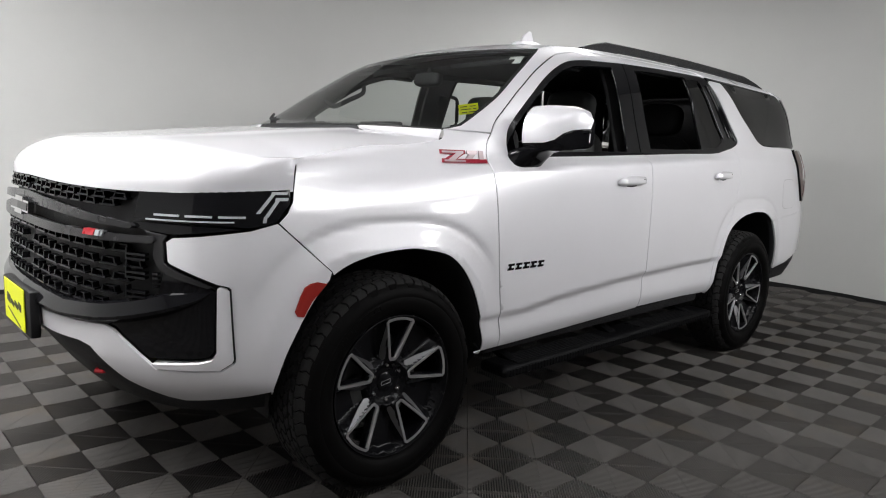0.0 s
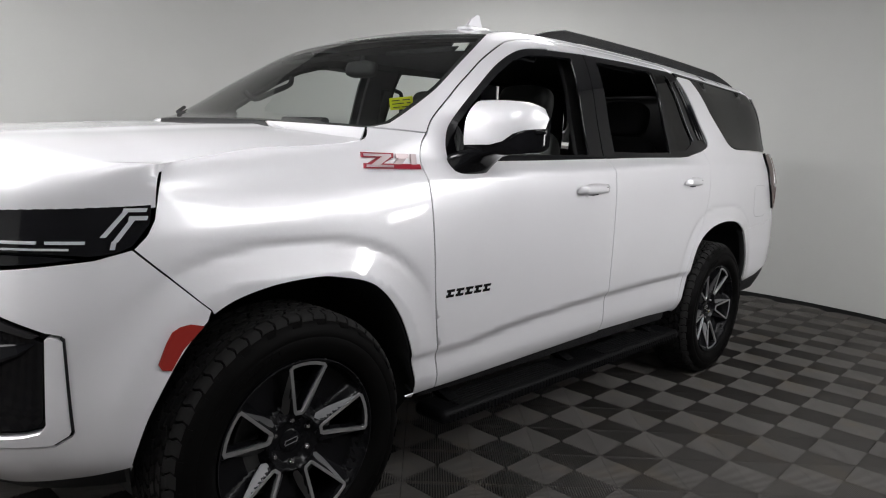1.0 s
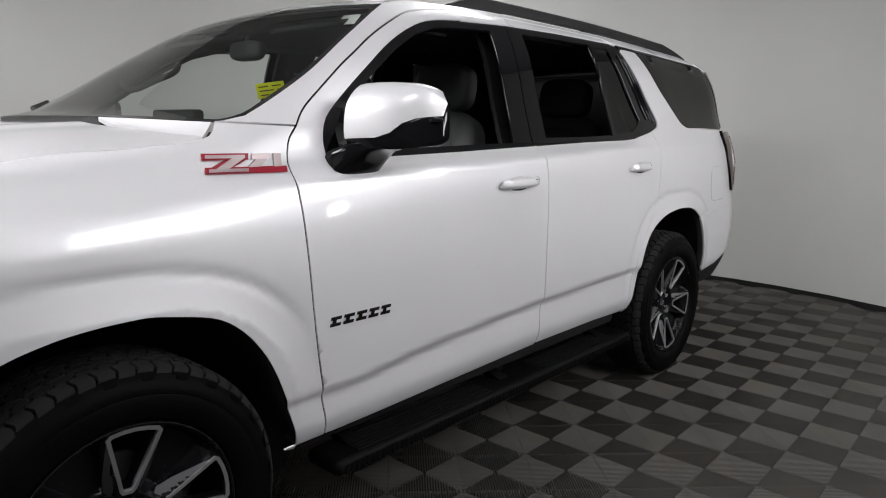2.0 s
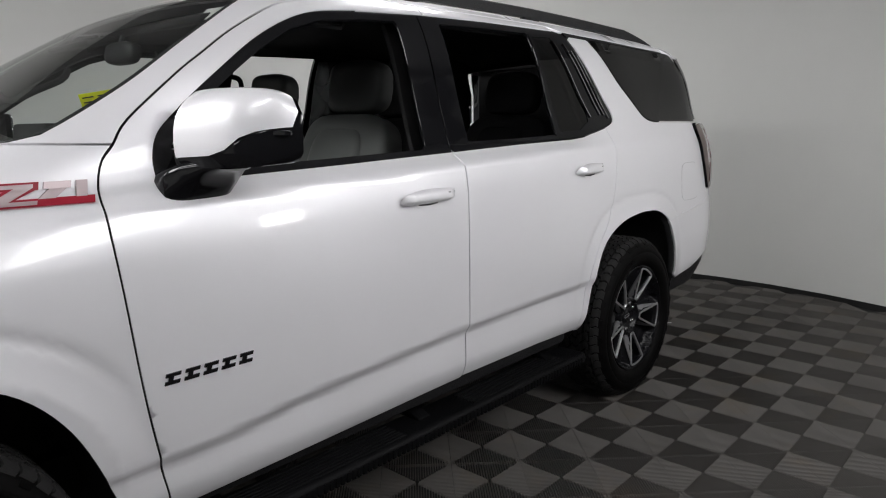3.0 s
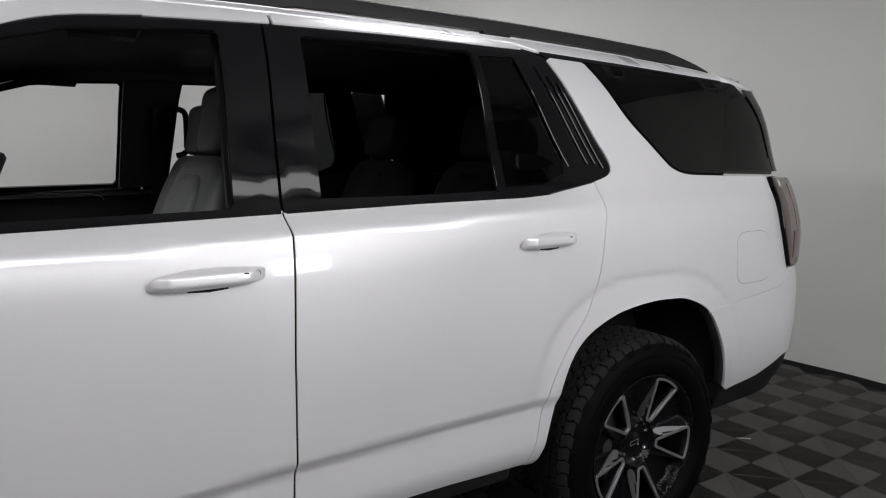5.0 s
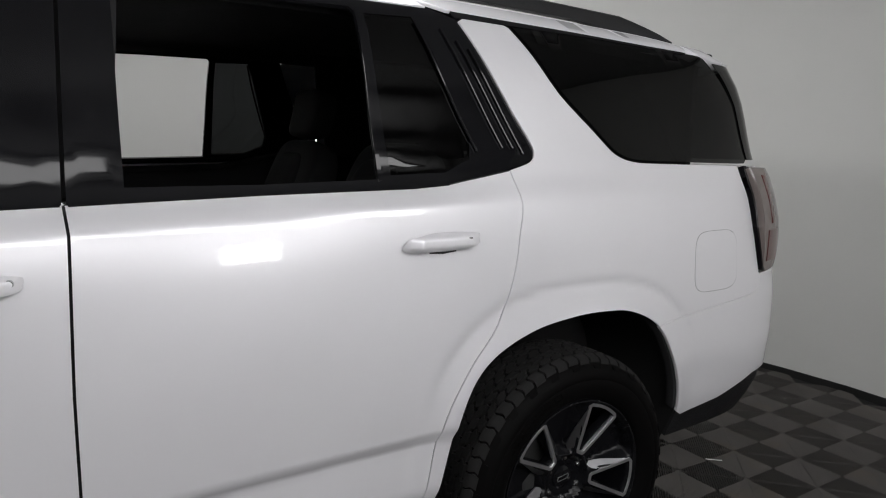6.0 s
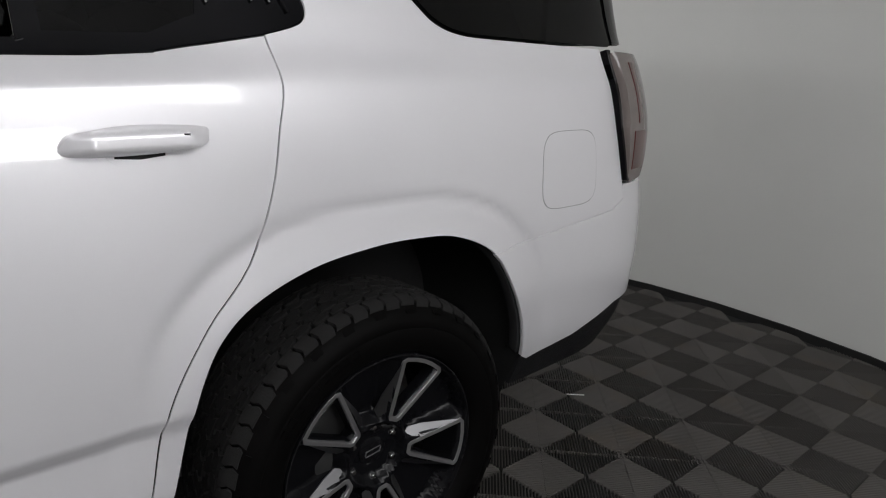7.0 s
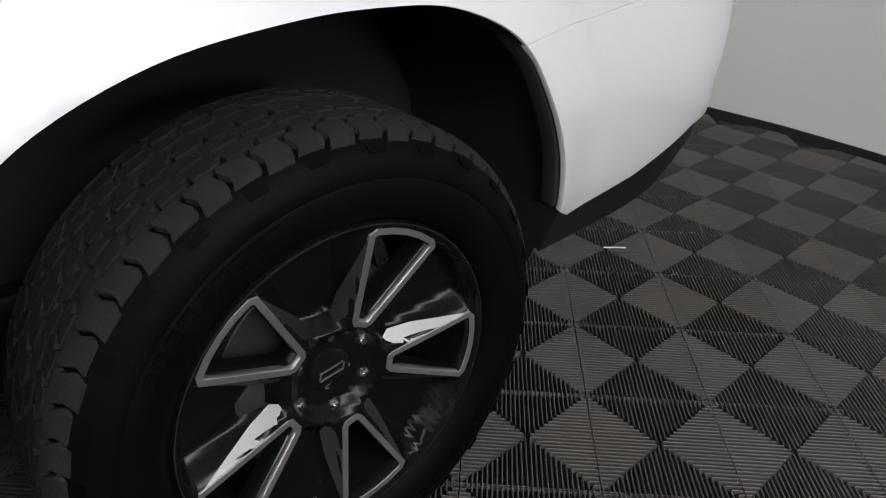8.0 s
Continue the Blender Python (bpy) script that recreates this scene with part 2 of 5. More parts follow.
def inset(s, z):
    """How far the skin lies inside the outline."""
    zk = np.stack([pchip(SEC_S, SEC_Z[:, k], s) for k in range(SEC_Z.shape[1])], -1)
    dk = np.stack([pchip(SEC_S, SEC_D[:, k], s) for k in range(SEC_D.shape[1])], -1)
    d = pchip(zk, dk, z)
    x = np.interp(s, SS, XS)
    # a shallow groove round each arch, and the lip that comes out again
    for cx, cz, ax, az in ((-0.035, 0.46, 0.515, 0.515), (3.045, 0.46, 0.50, 0.53)):
        r = (np.abs((x - cx) / ax) ** 2.6 + np.abs(np.maximum(z - cz, 0) / az) ** 2.6) ** (1 / 2.6)
        groove = np.exp(-(((r - 1.178) / 0.030) ** 2)) * np.clip((z - 0.80) / 0.15, 0, 1) * 0.0030 + 0.003 / (1 + np.exp((r - 1.2) / 0.018))
        lip = 0.012 * np.clip((1.16 - r) / 0.16, 0, 1) ** 1.5
        d = d + (groove - lip) * np.clip((z - 0.5) / 0.2, 0, 1) * (z < 1.2)
    # a fine raised crease under the side windows, fading out by the rear handle
    line = np.interp(x, CREASE_X, CREASE_Z)
    u = (z - line) / 0.009
    d = d - (0.0014 * np.exp(-u * u) + 0.0022 / (1 + np.exp(np.clip(4 * u, -40, 40)))) * np.clip((x - 0.50) / 0.12, 0, 1) * np.clip((2.62 - x) / 0.5, 0, 1) * np.clip((z - 1.0) / 0.2, 0, 1)
    return d


SHIFT_S = (-0.0165, 0.0122, 0.0905, -0.011, 0.0178, -0.0028, -0.0165, 0.0183)
SHIFT_Z = (-0.0341, 0.0058, 0.0091, -0.0129, 0.0077, 0.0374, -0.0441, -0.0032)


def skin(s, z, off=0.0):
    """The left skin at outline place s and height z, off metres outside it."""
    s, z = np.asarray(s, float), np.asarray(z, float)
    d = inset(s, z) - off
    # the drawn lines are eased along and up to the body's true lengths
    u, v = (s - 3) / 3, z - 1.1
    terms = (1 + 0 * s, u, u * u, u**3, v, u * v, u * u * v, v * v)
    ease = np.clip(s / 0.35, 0, 1) * np.clip((S_END - s) / 0.4, 0, 1)
    doors = np.interp(s, [1.40, 1.90, 4.14, 4.36], [0.0, 0.03, 0.03, 0.0])
    s = s + ease * sum(c * t for c, t in zip(SHIFT_S, terms)) + doors
    z = z + sum(c * t for c, t in zip(SHIFT_Z, terms))
    s0, s1 = s_at(0.0), s_at(3.2)
    turn = np.where(s < s0, -np.pi / 2 * np.clip((s0 - s) / s0, 0, 1), np.pi / 2 * np.clip((s - s1) / (S_END - s1), 0, 1))
    x, w = np.interp(s, SS, XS), np.interp(s, SS, WS)
    return np.stack([x - d * np.sin(turn), -(w - d * np.cos(turn)), z + 0 * s], -1)


# ---- end of the outer shape ----

# ---- mesh helpers ----
def mesh_ob(name, verts, faces, mat, parent=None, label="", smooth=32, normals=None):
    me = bpy.data.meshes.new(name)
    me.from_pydata([tuple(map(float, v)) for v in verts], [], [tuple(map(int, f)) for f in faces])
    me.materials.append(mat)
    if smooth is not None:
        me.polygons.foreach_set("use_smooth", [True] * len(me.polygons))
        me.set_sharp_from_angle(angle=radians(smooth))
    if normals is not None:
        me.normals_split_custom_set([tuple(map(float, n)) for n in normals])
    me.update()
    ob = new(name, me)
    if parent:
        ob.parent = parent
    if label:
        ob["label"] = label
    return ob


def part(name, bm, mat, parent, label="", smooth=32):
    """Links a bmesh as one mesh object under a thing or a part."""
    bmesh.ops.recalc_face_normals(bm, faces=bm.faces[:])
    me = bpy.data.meshes.new(name)
    bm.to_mesh(me)
    bm.free()
    me.materials.append(mat)
    if smooth is not None:
        me.polygons.foreach_set("use_smooth", [True] * len(me.polygons))
        me.set_sharp_from_angle(angle=radians(smooth))
    ob = new(name, me)
    if parent:
        ob.parent = parent
    if label:
        ob["label"] = label
    return ob


def add_box(bm, m, size, bevel=0.0, segments=2):
    """A bevelled box of that size, its middle at the pose m."""
    made = bmesh.ops.create_cube(bm, size=1.0, matrix=m @ Matrix.Diagonal((*size, 1)))
    if bevel:
        edges = list({e for v in made["verts"] for e in v.link_edges})
        bmesh.ops.bevel(bm, geom=edges, offset=bevel, segments=segments, profile=0.5, affect="EDGES")


def add_lathe(bm, m, profile, steps=48, closed=False):
    """Turns a profile of (radius, along) round the z axis of m."""
    rings = []
    for i in range(steps):
        a = 2 * math.pi * i / steps
        rings.append([bm.verts.new(m @ Vector((r * math.cos(a), r * math.sin(a), h))) for r, h in profile])
    n = len(profile)
    for i in range(steps):
        p, q = rings[i], rings[(i + 1) % steps]
        for k in range(n if closed else n - 1):
            bm.faces.new((p[k], p[(k + 1) % n], q[(k + 1) % n], q[k]))


def add_tube(bm, points, radius, steps=8):
    """A round rod along points; radius is one number or one for each point."""
    points = [Vector(p) for p in points]
    radii = radius if isinstance(radius, (list, tuple)) else [radius] * len(points)
    rings = []
    for i, p in enumerate(points):
        way = (points[min(i + 1, len(points) - 1)] - points[max(i - 1, 0)]).normalized()
        side = way.cross(Vector((0, 0, 1))) if abs(way.z) < 0.95 else way.cross(Vector((1, 0, 0)))
        side.normalize()
        up = side.cross(way)
        rings.append([bm.verts.new(p + radii[i] * (side * math.cos(2 * math.pi * k / steps) + up * math.sin(2 * math.pi * k / steps))) for k in range(steps)])
    for a, b in zip(rings, rings[1:]):
        for k in range(steps):
            bm.faces.new((a[k], a[(k + 1) % steps], b[(k + 1) % steps], b[k]))
    bm.faces.new(rings[0][::-1])
    bm.faces.new(rings[-1])


def add_pillow(bm, m, size, e=0.45, nu=28, nv=16, bend=0.0):
    """A soft rounded block (a superquadric) with half sizes size; bend curves it along its height."""
    def pw(c):
        return math.copysign(abs(c) ** e, c)
    rows = []
    for j in range(1, nv):
        b = -math.pi / 2 + math.pi * j / nv
        row = []
        for i in range(nu):
            a = 2 * math.pi * i / nu
            p = Vector((size[0] * pw(math.cos(b)) * pw(math.cos(a)), size[1] * pw(math.cos(b)) * pw(math.sin(a)), size[2] * pw(math.sin(b))))
            p.x += bend * (p.z / size[2]) ** 2
            row.append(bm.verts.new(m @ p))
        rows.append(row)
    for r, q in zip(rows, rows[1:]):
        for i in range(nu):
            bm.faces.new((r[i], r[(i + 1) % nu], q[(i + 1) % nu], q[i]))
    bm.faces.new(rows[0][::-1])
    bm.faces.new(rows[-1])


def curve(points, n=6):
    """A smooth line through points."""
    p = np.array([points[0], *points, points[-1]], float)
    out = []
    for i in range(1, len(p) - 2):
        for u in np.arange(n) / n:
            a, b, c, d = p[i - 1], p[i], p[i + 1], p[i + 2]
            out.append(0.5 * (2 * b + (c - a) * u + (2 * a - 5 * b + 4 * c - d) * u * u + (3 * b - a - 3 * c + d) * u**3))
    return [tuple(v) for v in out] + [tuple(points[-1])]


def side_line(points):
    """x, z on the car's side as outline place and height."""
    return [(float(s_at(x)), z) for x, z in points]


def inside(poly, pts):
    poly, pts = np.asarray(poly), np.asarray(pts)
    a, b = poly, np.roll(poly, -1, 0)
    x, y = pts[:, :1], pts[:, 1:]
    with np.errstate(divide="ignore", invalid="ignore"):
        cross = ((a[:, 1] > y) != (b[:, 1] > y)) & (x < (b[:, 0] - a[:, 0]) * (y - a[:, 1]) / (b[:, 1] - a[:, 1]) + a[:, 0])
    return cross.sum(1) % 2 == 1


def gap_to(poly, pts):
    a, b = np.asarray(poly), np.roll(np.asarray(poly), -1, 0)
    d = b - a
    u = np.clip(((pts[:, None] - a) * d).sum(-1) / np.maximum((d * d).sum(-1), 1e-12), 0, 1)
    return np.sqrt((((a + u[..., None] * d) - pts[:, None]) ** 2).sum(-1)).min(1)


def tidy(poly, step, shrink):
    """An outline with short edges, drawn in by shrink."""
    out = []
    for a, b in zip(poly, poly[1:] + poly[:1]):
        a, b = np.array(a, float), np.array(b, float)
        n = max(1, int(np.ceil(np.hypot(*(b - a)) / step)))
        if np.hypot(*(b - a)) > 1e-5:
            out += [a + (b - a) * i / n for i in range(n)]
    p = np.array(out)
    if shrink:
        area = 0.5 * np.sum(p[:, 0] * np.roll(p[:, 1], -1) - np.roll(p[:, 0], -1) * p[:, 1])
        e = np.roll(p, -1, 0) - p
        e /= np.maximum(np.hypot(*e.T), 1e-9)[:, None]
        n = np.stack([-e[:, 1], e[:, 0]], -1) * np.sign(area)
        m = n + np.roll(n, 1, 0)
        m /= np.maximum((m * m).sum(-1), 0.6)[:, None] / 2
        p = p + shrink * m
    return p


def flat_mesh(outline, holes, step, shrink):
    """Triangles of an outline with holes, with points inside it on a grid."""
    loops = [tidy(list(outline), step * 0.7, shrink)] + [tidy(list(h), step * 0.7, -shrink) for h in holes]
    pts, edges = [], []
    for loop in loops:
        k = len(pts)
        pts += list(loop)
        edges += [(k + i, k + (i + 1) % len(loop)) for i in range(len(loop))]
    lo, hi = loops[0].min(0), loops[0].max(0)
    gx, gy = np.meshgrid(np.arange(lo[0] + step / 2, hi[0], step), np.arange(lo[1] + step / 2, hi[1], step))
    grid = np.stack([gx.ravel(), gy.ravel()], -1)
    if len(grid):
        keep = inside(loops[0], grid) & (gap_to(loops[0], grid) > 0.4 * step)
        for h in loops[1:]:
            keep &= ~inside(h, grid) & (gap_to(h, grid) > 0.4 * step)
        pts += list(grid[keep])
    res = delaunay_2d_cdt([Vector((float(a), float(b))) for a, b in pts], edges, [], 0, 1e-7)
    v = np.array([tuple(q) for q in res[0]])
    f = np.array([t for t in res[2] if len(t) == 3])
    mid = v[f].mean(1)
    keep = inside(loops[0], mid)
    for h in loops[1:]:
        keep &= ~inside(h, mid)
    return v, f[keep]


def sheet(shape, outline, holes=(), step=0.045, shrink=0.002, thick=0.012, mirror=False):
    """Vertices, faces and corner normals of a formed sheet: shape maps outline places to space; its edges turn inwards."""
    v2, tris = flat_mesh(outline, holes, step, shrink)
    e = 0.003
    p = shape(v2[:, 0], v2[:, 1])
    du = shape(v2[:, 0] + e, v2[:, 1]) - shape(v2[:, 0] - e, v2[:, 1])
    dv = shape(v2[:, 0], v2[:, 1] + e) - shape(v2[:, 0], v2[:, 1] - e)
    n = np.cross(du, dv)
    n /= np.maximum(np.linalg.norm(n, axis=1), 1e-12)[:, None]
    geo = np.cross(p[tris[:, 1]] - p[tris[:, 0]], p[tris[:, 2]] - p[tris[:, 0]])
    flip = (geo * n[tris].sum(1)).sum(1) < 0
    tris = np.where(flip[:, None], tris[:, ::-1], tris)
    count = {}
    for t in tris:
        for a, b in ((t[0], t[1]), (t[1], t[2]), (t[2], t[0])):
            count[(a, b)] = 1
    rim = [(a, b) for a, b in count if (b, a) not in count]
    used = sorted({a for ab in rim for a in ab})
    at = {a: len(p) + i for i, a in enumerate(used)}
    verts = np.concatenate([p, p[used] - thick * n[used]])
    faces, normals = [tuple(t) for t in tris], [n[k] for t in tris for k in t]
    for a, b in rim:
        q = (b, a, at[a], at[b])
        side = np.cross(verts[q[1]] - verts[q[0]], verts[q[3]] - verts[q[0]])
        side /= max(np.linalg.norm(side), 1e-12)
        faces.append(q)
        round_a, round_b = side + 0.7 * n[a], side + 0.7 * n[b]
        normals += [round_b / np.linalg.norm(round_b), round_a / np.linalg.norm(round_a), side, side]
    if mirror:
        verts = verts * (1, -1, 1)
        back, k = [], 0
        for f in faces:
            back += [q * (1, -1, 1) for q in normals[k : k + len(f)][::-1]]
            k += len(f)
        faces, normals = [f[::-1] for f in faces], back
    return verts, faces, normals


def panel(name, outline, mat, parent, side=-1, off=0.0, label="", **how):
    """A formed panel of the car's skin. side: -1 left, 1 right, 0 both halves in one mesh."""
    def shape(s, z):
        return skin(s, z, off(z) if callable(off) else off)
    made = [sheet(shape, outline, mirror=m, **how) for m in ((False,) if side < 0 else (True,) if side > 0 else (False, True))]
    verts, faces, normals = [], [], []
    for v, f, n in made:
        faces += [tuple(i + len(verts) for i in q) for q in f]
        verts += list(v)
        normals += n
    return mesh_ob(name, verts, faces, mat, parent, label, normals=normals)


def skin_block(s0, s1, z0, z1, off0, off1, mirror=False, slant=0.0, n=2):
    """A small block that lies on the skin between two outline places and heights. Vertices and faces."""
    verts, faces = [], []
    ss = np.linspace(s0, s1, n)
    for off in (off0, off1):
        for z, shift in ((z0, 0), (z1, slant)):
            verts += list(skin(ss + shift, np.full(n, z), off) * (1, 1 if not mirror else -1, 1))
    def at(o, z, i):
        return (o * 2 + z) * n + i
    for i in range(n - 1):
        faces += [(at(1, 0, i), at(1, 0, i + 1), at(1, 1, i + 1), at(1, 1, i)), (at(0, 0, i), at(0, 1, i), at(0, 1, i + 1), at(0, 0, i + 1)),
                  (at(0, 1, i), at(1, 1, i), at(1, 1, i + 1), at(0, 1, i + 1)), (at(0, 0, i), at(0, 0, i + 1), at(1, 0, i + 1), at(1, 0, i))]
    for i in (0, n - 1):
        q = (at(0, 0, i), at(1, 0, i), at(1, 1, i), at(0, 1, i))
        faces.append(q if i == 0 else q[::-1])
    if mirror:
        faces = [f[::-1] for f in faces]
    return verts, faces


def blocks(name, rows, mat, parent, label="", smooth=None):
    """Several skin blocks as one mesh."""
    verts, faces = [], []
    for row in rows:
        v, f = row
        faces += [tuple(i + len(verts) for i in q) for q in f]
        verts += v
    return mesh_ob(name, verts, faces, mat, parent, label, smooth=smooth)


def grid_ob(name, shape, us, vs, mat, parent, label="", thick=0.012, smooth=40):
    """A sheet from a grid of two numbers, with its edges turned in by thick."""
    u, v = np.meshgrid(us, vs, indexing="ij")
    p = shape(u.ravel(), v.ravel())
    nu, nv = len(us), len(vs)
    faces = [(i * nv + j, (i + 1) * nv + j, (i + 1) * nv + j + 1, i * nv + j + 1) for i in range(nu - 1) for j in range(nv - 1)]
    rim = [i * nv for i in range(nu)] + [(nu - 1) * nv + j for j in range(1, nv)] + [i * nv + nv - 1 for i in range(nu - 2, -1, -1)] + [j for j in range(nv - 2, 0, -1)]
    k = len(p)
    verts = np.concatenate([p, p[rim] + (0, 0, -thick)])
    faces += [(rim[(i + 1) % len(rim)], rim[i], k + i, k + (i + 1) % len(rim)) for i in range(len(rim))]
    return mesh_ob(name, verts, faces, mat, parent, label, smooth=smooth)


def empty(name, m=Matrix.Identity(4), parent=None):
    ob = new(name)
    ob.empty_display_size = 0.2
    ob.matrix_basis = m
    if parent:
        ob.parent = parent
    return ob


# ---- the booth ----
ROOM_X, ROOM_Y, ROOM_H = (-5.6, 5.95), (-4.2, 3.4), 3.3


def room_line(grow=0.0, n=14):
    """The booth's plan: a rectangle with wide round corners."""
    (x0, x1), (y0, y1), r = ROOM_X, ROOM_Y, 3.799
    out = []
    for cx, cy, a0 in ((x1 - r, y1 - r, 0), (x0 + r, y1 - r, 90), (x0 + r, y0 + r, 180), (x1 - r, y0 + r, 270)):
        for i in range(n + 1):
            a = radians(a0 + 90 * i / n)
            out.append((cx + (r + grow) * math.cos(a), cy + (r + grow) * math.sin(a)))
    return out


def ring_wall(name, inner, outer, z0, z1, mat, label, category, first=0, last=None):
    """The wall, or a stretch of it, along the plan."""
    a, b = room_line(inner), room_line(outer)
    n = len(a)
    verts = [(x, y, z) for line in (a, b) for z in (z0, z1) for x, y in line]
    faces = []
    for i in range(first, n if last is None else last):
        j, i = (i + 1) % n, i % n
        faces += [(j, i, n + i, n + j), (2 * n + i, 2 * n + j, 3 * n + j, 3 * n + i), (n + i, 3 * n + i, 3 * n + j, n + j), (i, j, 2 * n + j, 2 * n + i)]
    return tagged(mesh_ob(name, verts, faces, mat, None), label, category, kind="structure")


ring_wall("wall_main", 0, 0.15, -0.03, ROOM_H + 0.1, WALL, "smooth pale grey painted wall with wide curved corners", "wall", -8, 37)
# unseen stretch, added dark so that paint and gloss trim reflect little light
ring_wall("wall_entry", 0, 0.15, -0.03, ROOM_H + 0.1, ENTRY_DARK, "unseen dark grey wall added along the entry side", "wall", 37, 52)
ring_wall("baseboard", -0.012, -0.002, -0.014, 0.035, BASE, "thin black rubber baseboard along the wall foot", "baseboard")
line = room_line(0.15)
verts = [(x, y, ROOM_H) for x, y in line] + [(x, y, ROOM_H + 0.1) for x, y in line]
n = len(line)
tagged(mesh_ob("ceiling", verts, [tuple(range(n))[::-1], tuple(range(n, 2 * n))] + [(i, (i + 1) % n, n + (i + 1) % n, n + i) for i in range(n)], CEIL, None, smooth=None),
       "plain dark grey painted ceiling over the whole booth", "ceiling", kind="structure")
verts = [(x, y, -0.014) for x, y in line] + [(x, y, -0.10) for x, y in line]
floor = tagged(mesh_ob("floor", verts, [tuple(range(n)), tuple(range(n, 2 * n))[::-1]] + [((i + 1) % n, i, n + i, n + (i + 1) % n) for i in range(n)], BASE, None, smooth=None), "dark grey ribbed plastic garage floor tiles laid in a grid", "floor", kind="structure")


# ---- lamps ----
def studio_lamp(x, y, z, wx, wy, mat, tilt=(0, 0, 0), name="ceiling_light"):
    top = empty(name, pose(x, y, z, *tilt))
    bm = bmesh.new()
    for sx, sy, lx, ly in ((0, wy / 2 + 0.012, wx + 0.05, 0.025), (0, -wy / 2 - 0.012, wx + 0.05, 0.025), (wx / 2 + 0.012, 0, 0.025, wy), (-wx / 2 - 0.012, 0, 0.025, wy)):
        add_box(bm, pose(sx, sy, -0.02), (lx, ly, 0.06), 0.003, 1)
    part("frame", bm, BLACK, top)
    bm = bmesh.new()
    add_box(bm, pose(0, 0, -0.02), (wx, wy, 0.03), 0.004, 1)
    part("diffuser", bm, mat, top, "glowing white diffuser")
    return tagged(top, "unseen rectangular fill light added to brighten the booth", "light", "studio lights")


ROOF_LAMP_Z = ROOM_H - 0.012
# unseen fill lights, added to brighten the walls, roof and hood
for x, y, wx, wy, mat in ((-2.0, 1.3, 1.4, 1.0, LAMP_SOFT), (4.0, 1.3, 0.7, 0.5, LAMP_KEY), (-2.1, -0.2, 1.9, 1.2, LAMP_SOFT), (3.1, 0.1, 0.8, 0.6, LAMP_KEY)):
    studio_lamp(x, y, ROOF_LAMP_Z, wx, wy, mat)
tagged(studio_lamp(-0.7, -2.95, ROOF_LAMP_Z, 1.0, 0.34, LAMP_STRIP), "long glowing strip light under the ceiling", "light")
# unseen fill panels, added to brighten the car's side clear of the pillar reflections
for x, y, wx, turn in ((1.45, -4.0, 1.3, 0), (3.32, -3.78, 1.8, 19)):
    tagged(studio_lamp(x, y + 0.1, 2.66, wx, 1.0, LAMP_FILL, (66, 0, turn), "wall_light"), "unseen wide fill light added high on the entry side", "light")
tagged(studio_lamp(2.95, -4.08, 1.47, 0.40, 0.46, LAMP_SPOT, (88, 0, 0), "wall_light"), "bright square studio light fixed to the wall", "light")
# unseen, added to light the front of the car
tagged(studio_lamp(-3.4, -1.7, ROOF_LAMP_Z, 0.9, 0.8, LAMP_KEY), "unseen large fill light added over the car's front", "light")


# ---- the car ----
car = tagged(empty("suv"), "pearl white full-size SUV with black trim, parked on the tiled floor", "car")

DOOR_SEAM = [(0.588, 0.488), (0.560, 0.64), (0.530, 0.84), (0.507, 1.06), (0.492, 1.248), (0.512, 1.36), (0.552, 1.412), (0.60, 1.473), (0.74, 1.584), (0.83, 1.645),
             (0.945, 1.72), (1.10, 1.80), (1.20, 1.828), (1.343, 1.851), (1.48, 1.862), (1.738, 1.868)]
WIND_EDGE = [(0.325, 1.420), (0.41, 1.44), (0.485, 1.48), (0.605, 1.553), (0.755, 1.655), (0.87, 1.73), (0.97, 1.793), (1.05, 1.836)]
ROOF_EDGE = [(1.05, 1.836), (1.15, 1.858), (1.30, 1.874), (1.70, 1.889), (2.45, 1.895), (2.90, 1.892), (3.60, 1.878), (3.86, 1.856)]
DLO_FRONT = [(0.640, 1.325), (0.640, 1.37), (0.655, 1.42), (0.69, 1.462), (0.77, 1.527), (0.87, 1.60), (1.0, 1.69), (1.13, 1.757), (1.25, 1.795), (1.419, 1.815)]
DLO_TOP = [(1.419, 1.812), (1.708, 1.828), (2.111, 1.841), (2.575, 1.846)]
BELT = [(0.640, 1.325), (0.865, 1.324), (1.191, 1.332), (1.708, 1.348), (2.10, 1.361), (2.476, 1.370), (2.60, 1.376), (2.70, 1.392), (2.812, 1.412)]
REAR_SEAM = [(2.500, 0.51), (2.524, 0.60), (2.548, 0.71), (2.585, 0.80), (2.650, 0.896), (2.736, 1.0), (2.785, 1.125), (2.807, 1.24), (2.824, 1.322), (2.812, 1.412)]
PILLAR_C = [(2.812, 1.412), (2.885, 1.434), (2.905, 1.462), (2.893, 1.50), (2.850, 1.574), (2.722, 1.818)]
SEAM_B = [(1.712, 1.348), (1.716, 1.292), (1.714, 0.988), (1.718, 0.713), (1.710, 0.53)]
FENDER_TOP = [(-0.433, 1.198), (-0.424, 1.25), (-0.407, 1.290), (-0.30, 1.308), (-0.1, 1.338), (0.1, 1.352), (0.22, 1.366), (0.29, 1.384), (0.325, 1.420)]
QUARTER = [(2.905, 1.824), (2.96, 1.752), (3.039, 1.640), (3.14, 1.548), (3.20, 1.495), (3.245, 1.462), (3.32, 1.442), (3.45, 1.437), (3.912, 1.434)]


def x_on(line, z):
    """x of a falling or rising line of x, z at the height z."""
    xs, zs = np.array(sorted(line, key=lambda p: p[1])).T
    return float(np.interp(z, zs, xs))


arch_f, arch_r = curve(ARCH_F), curve(ARCH_R)
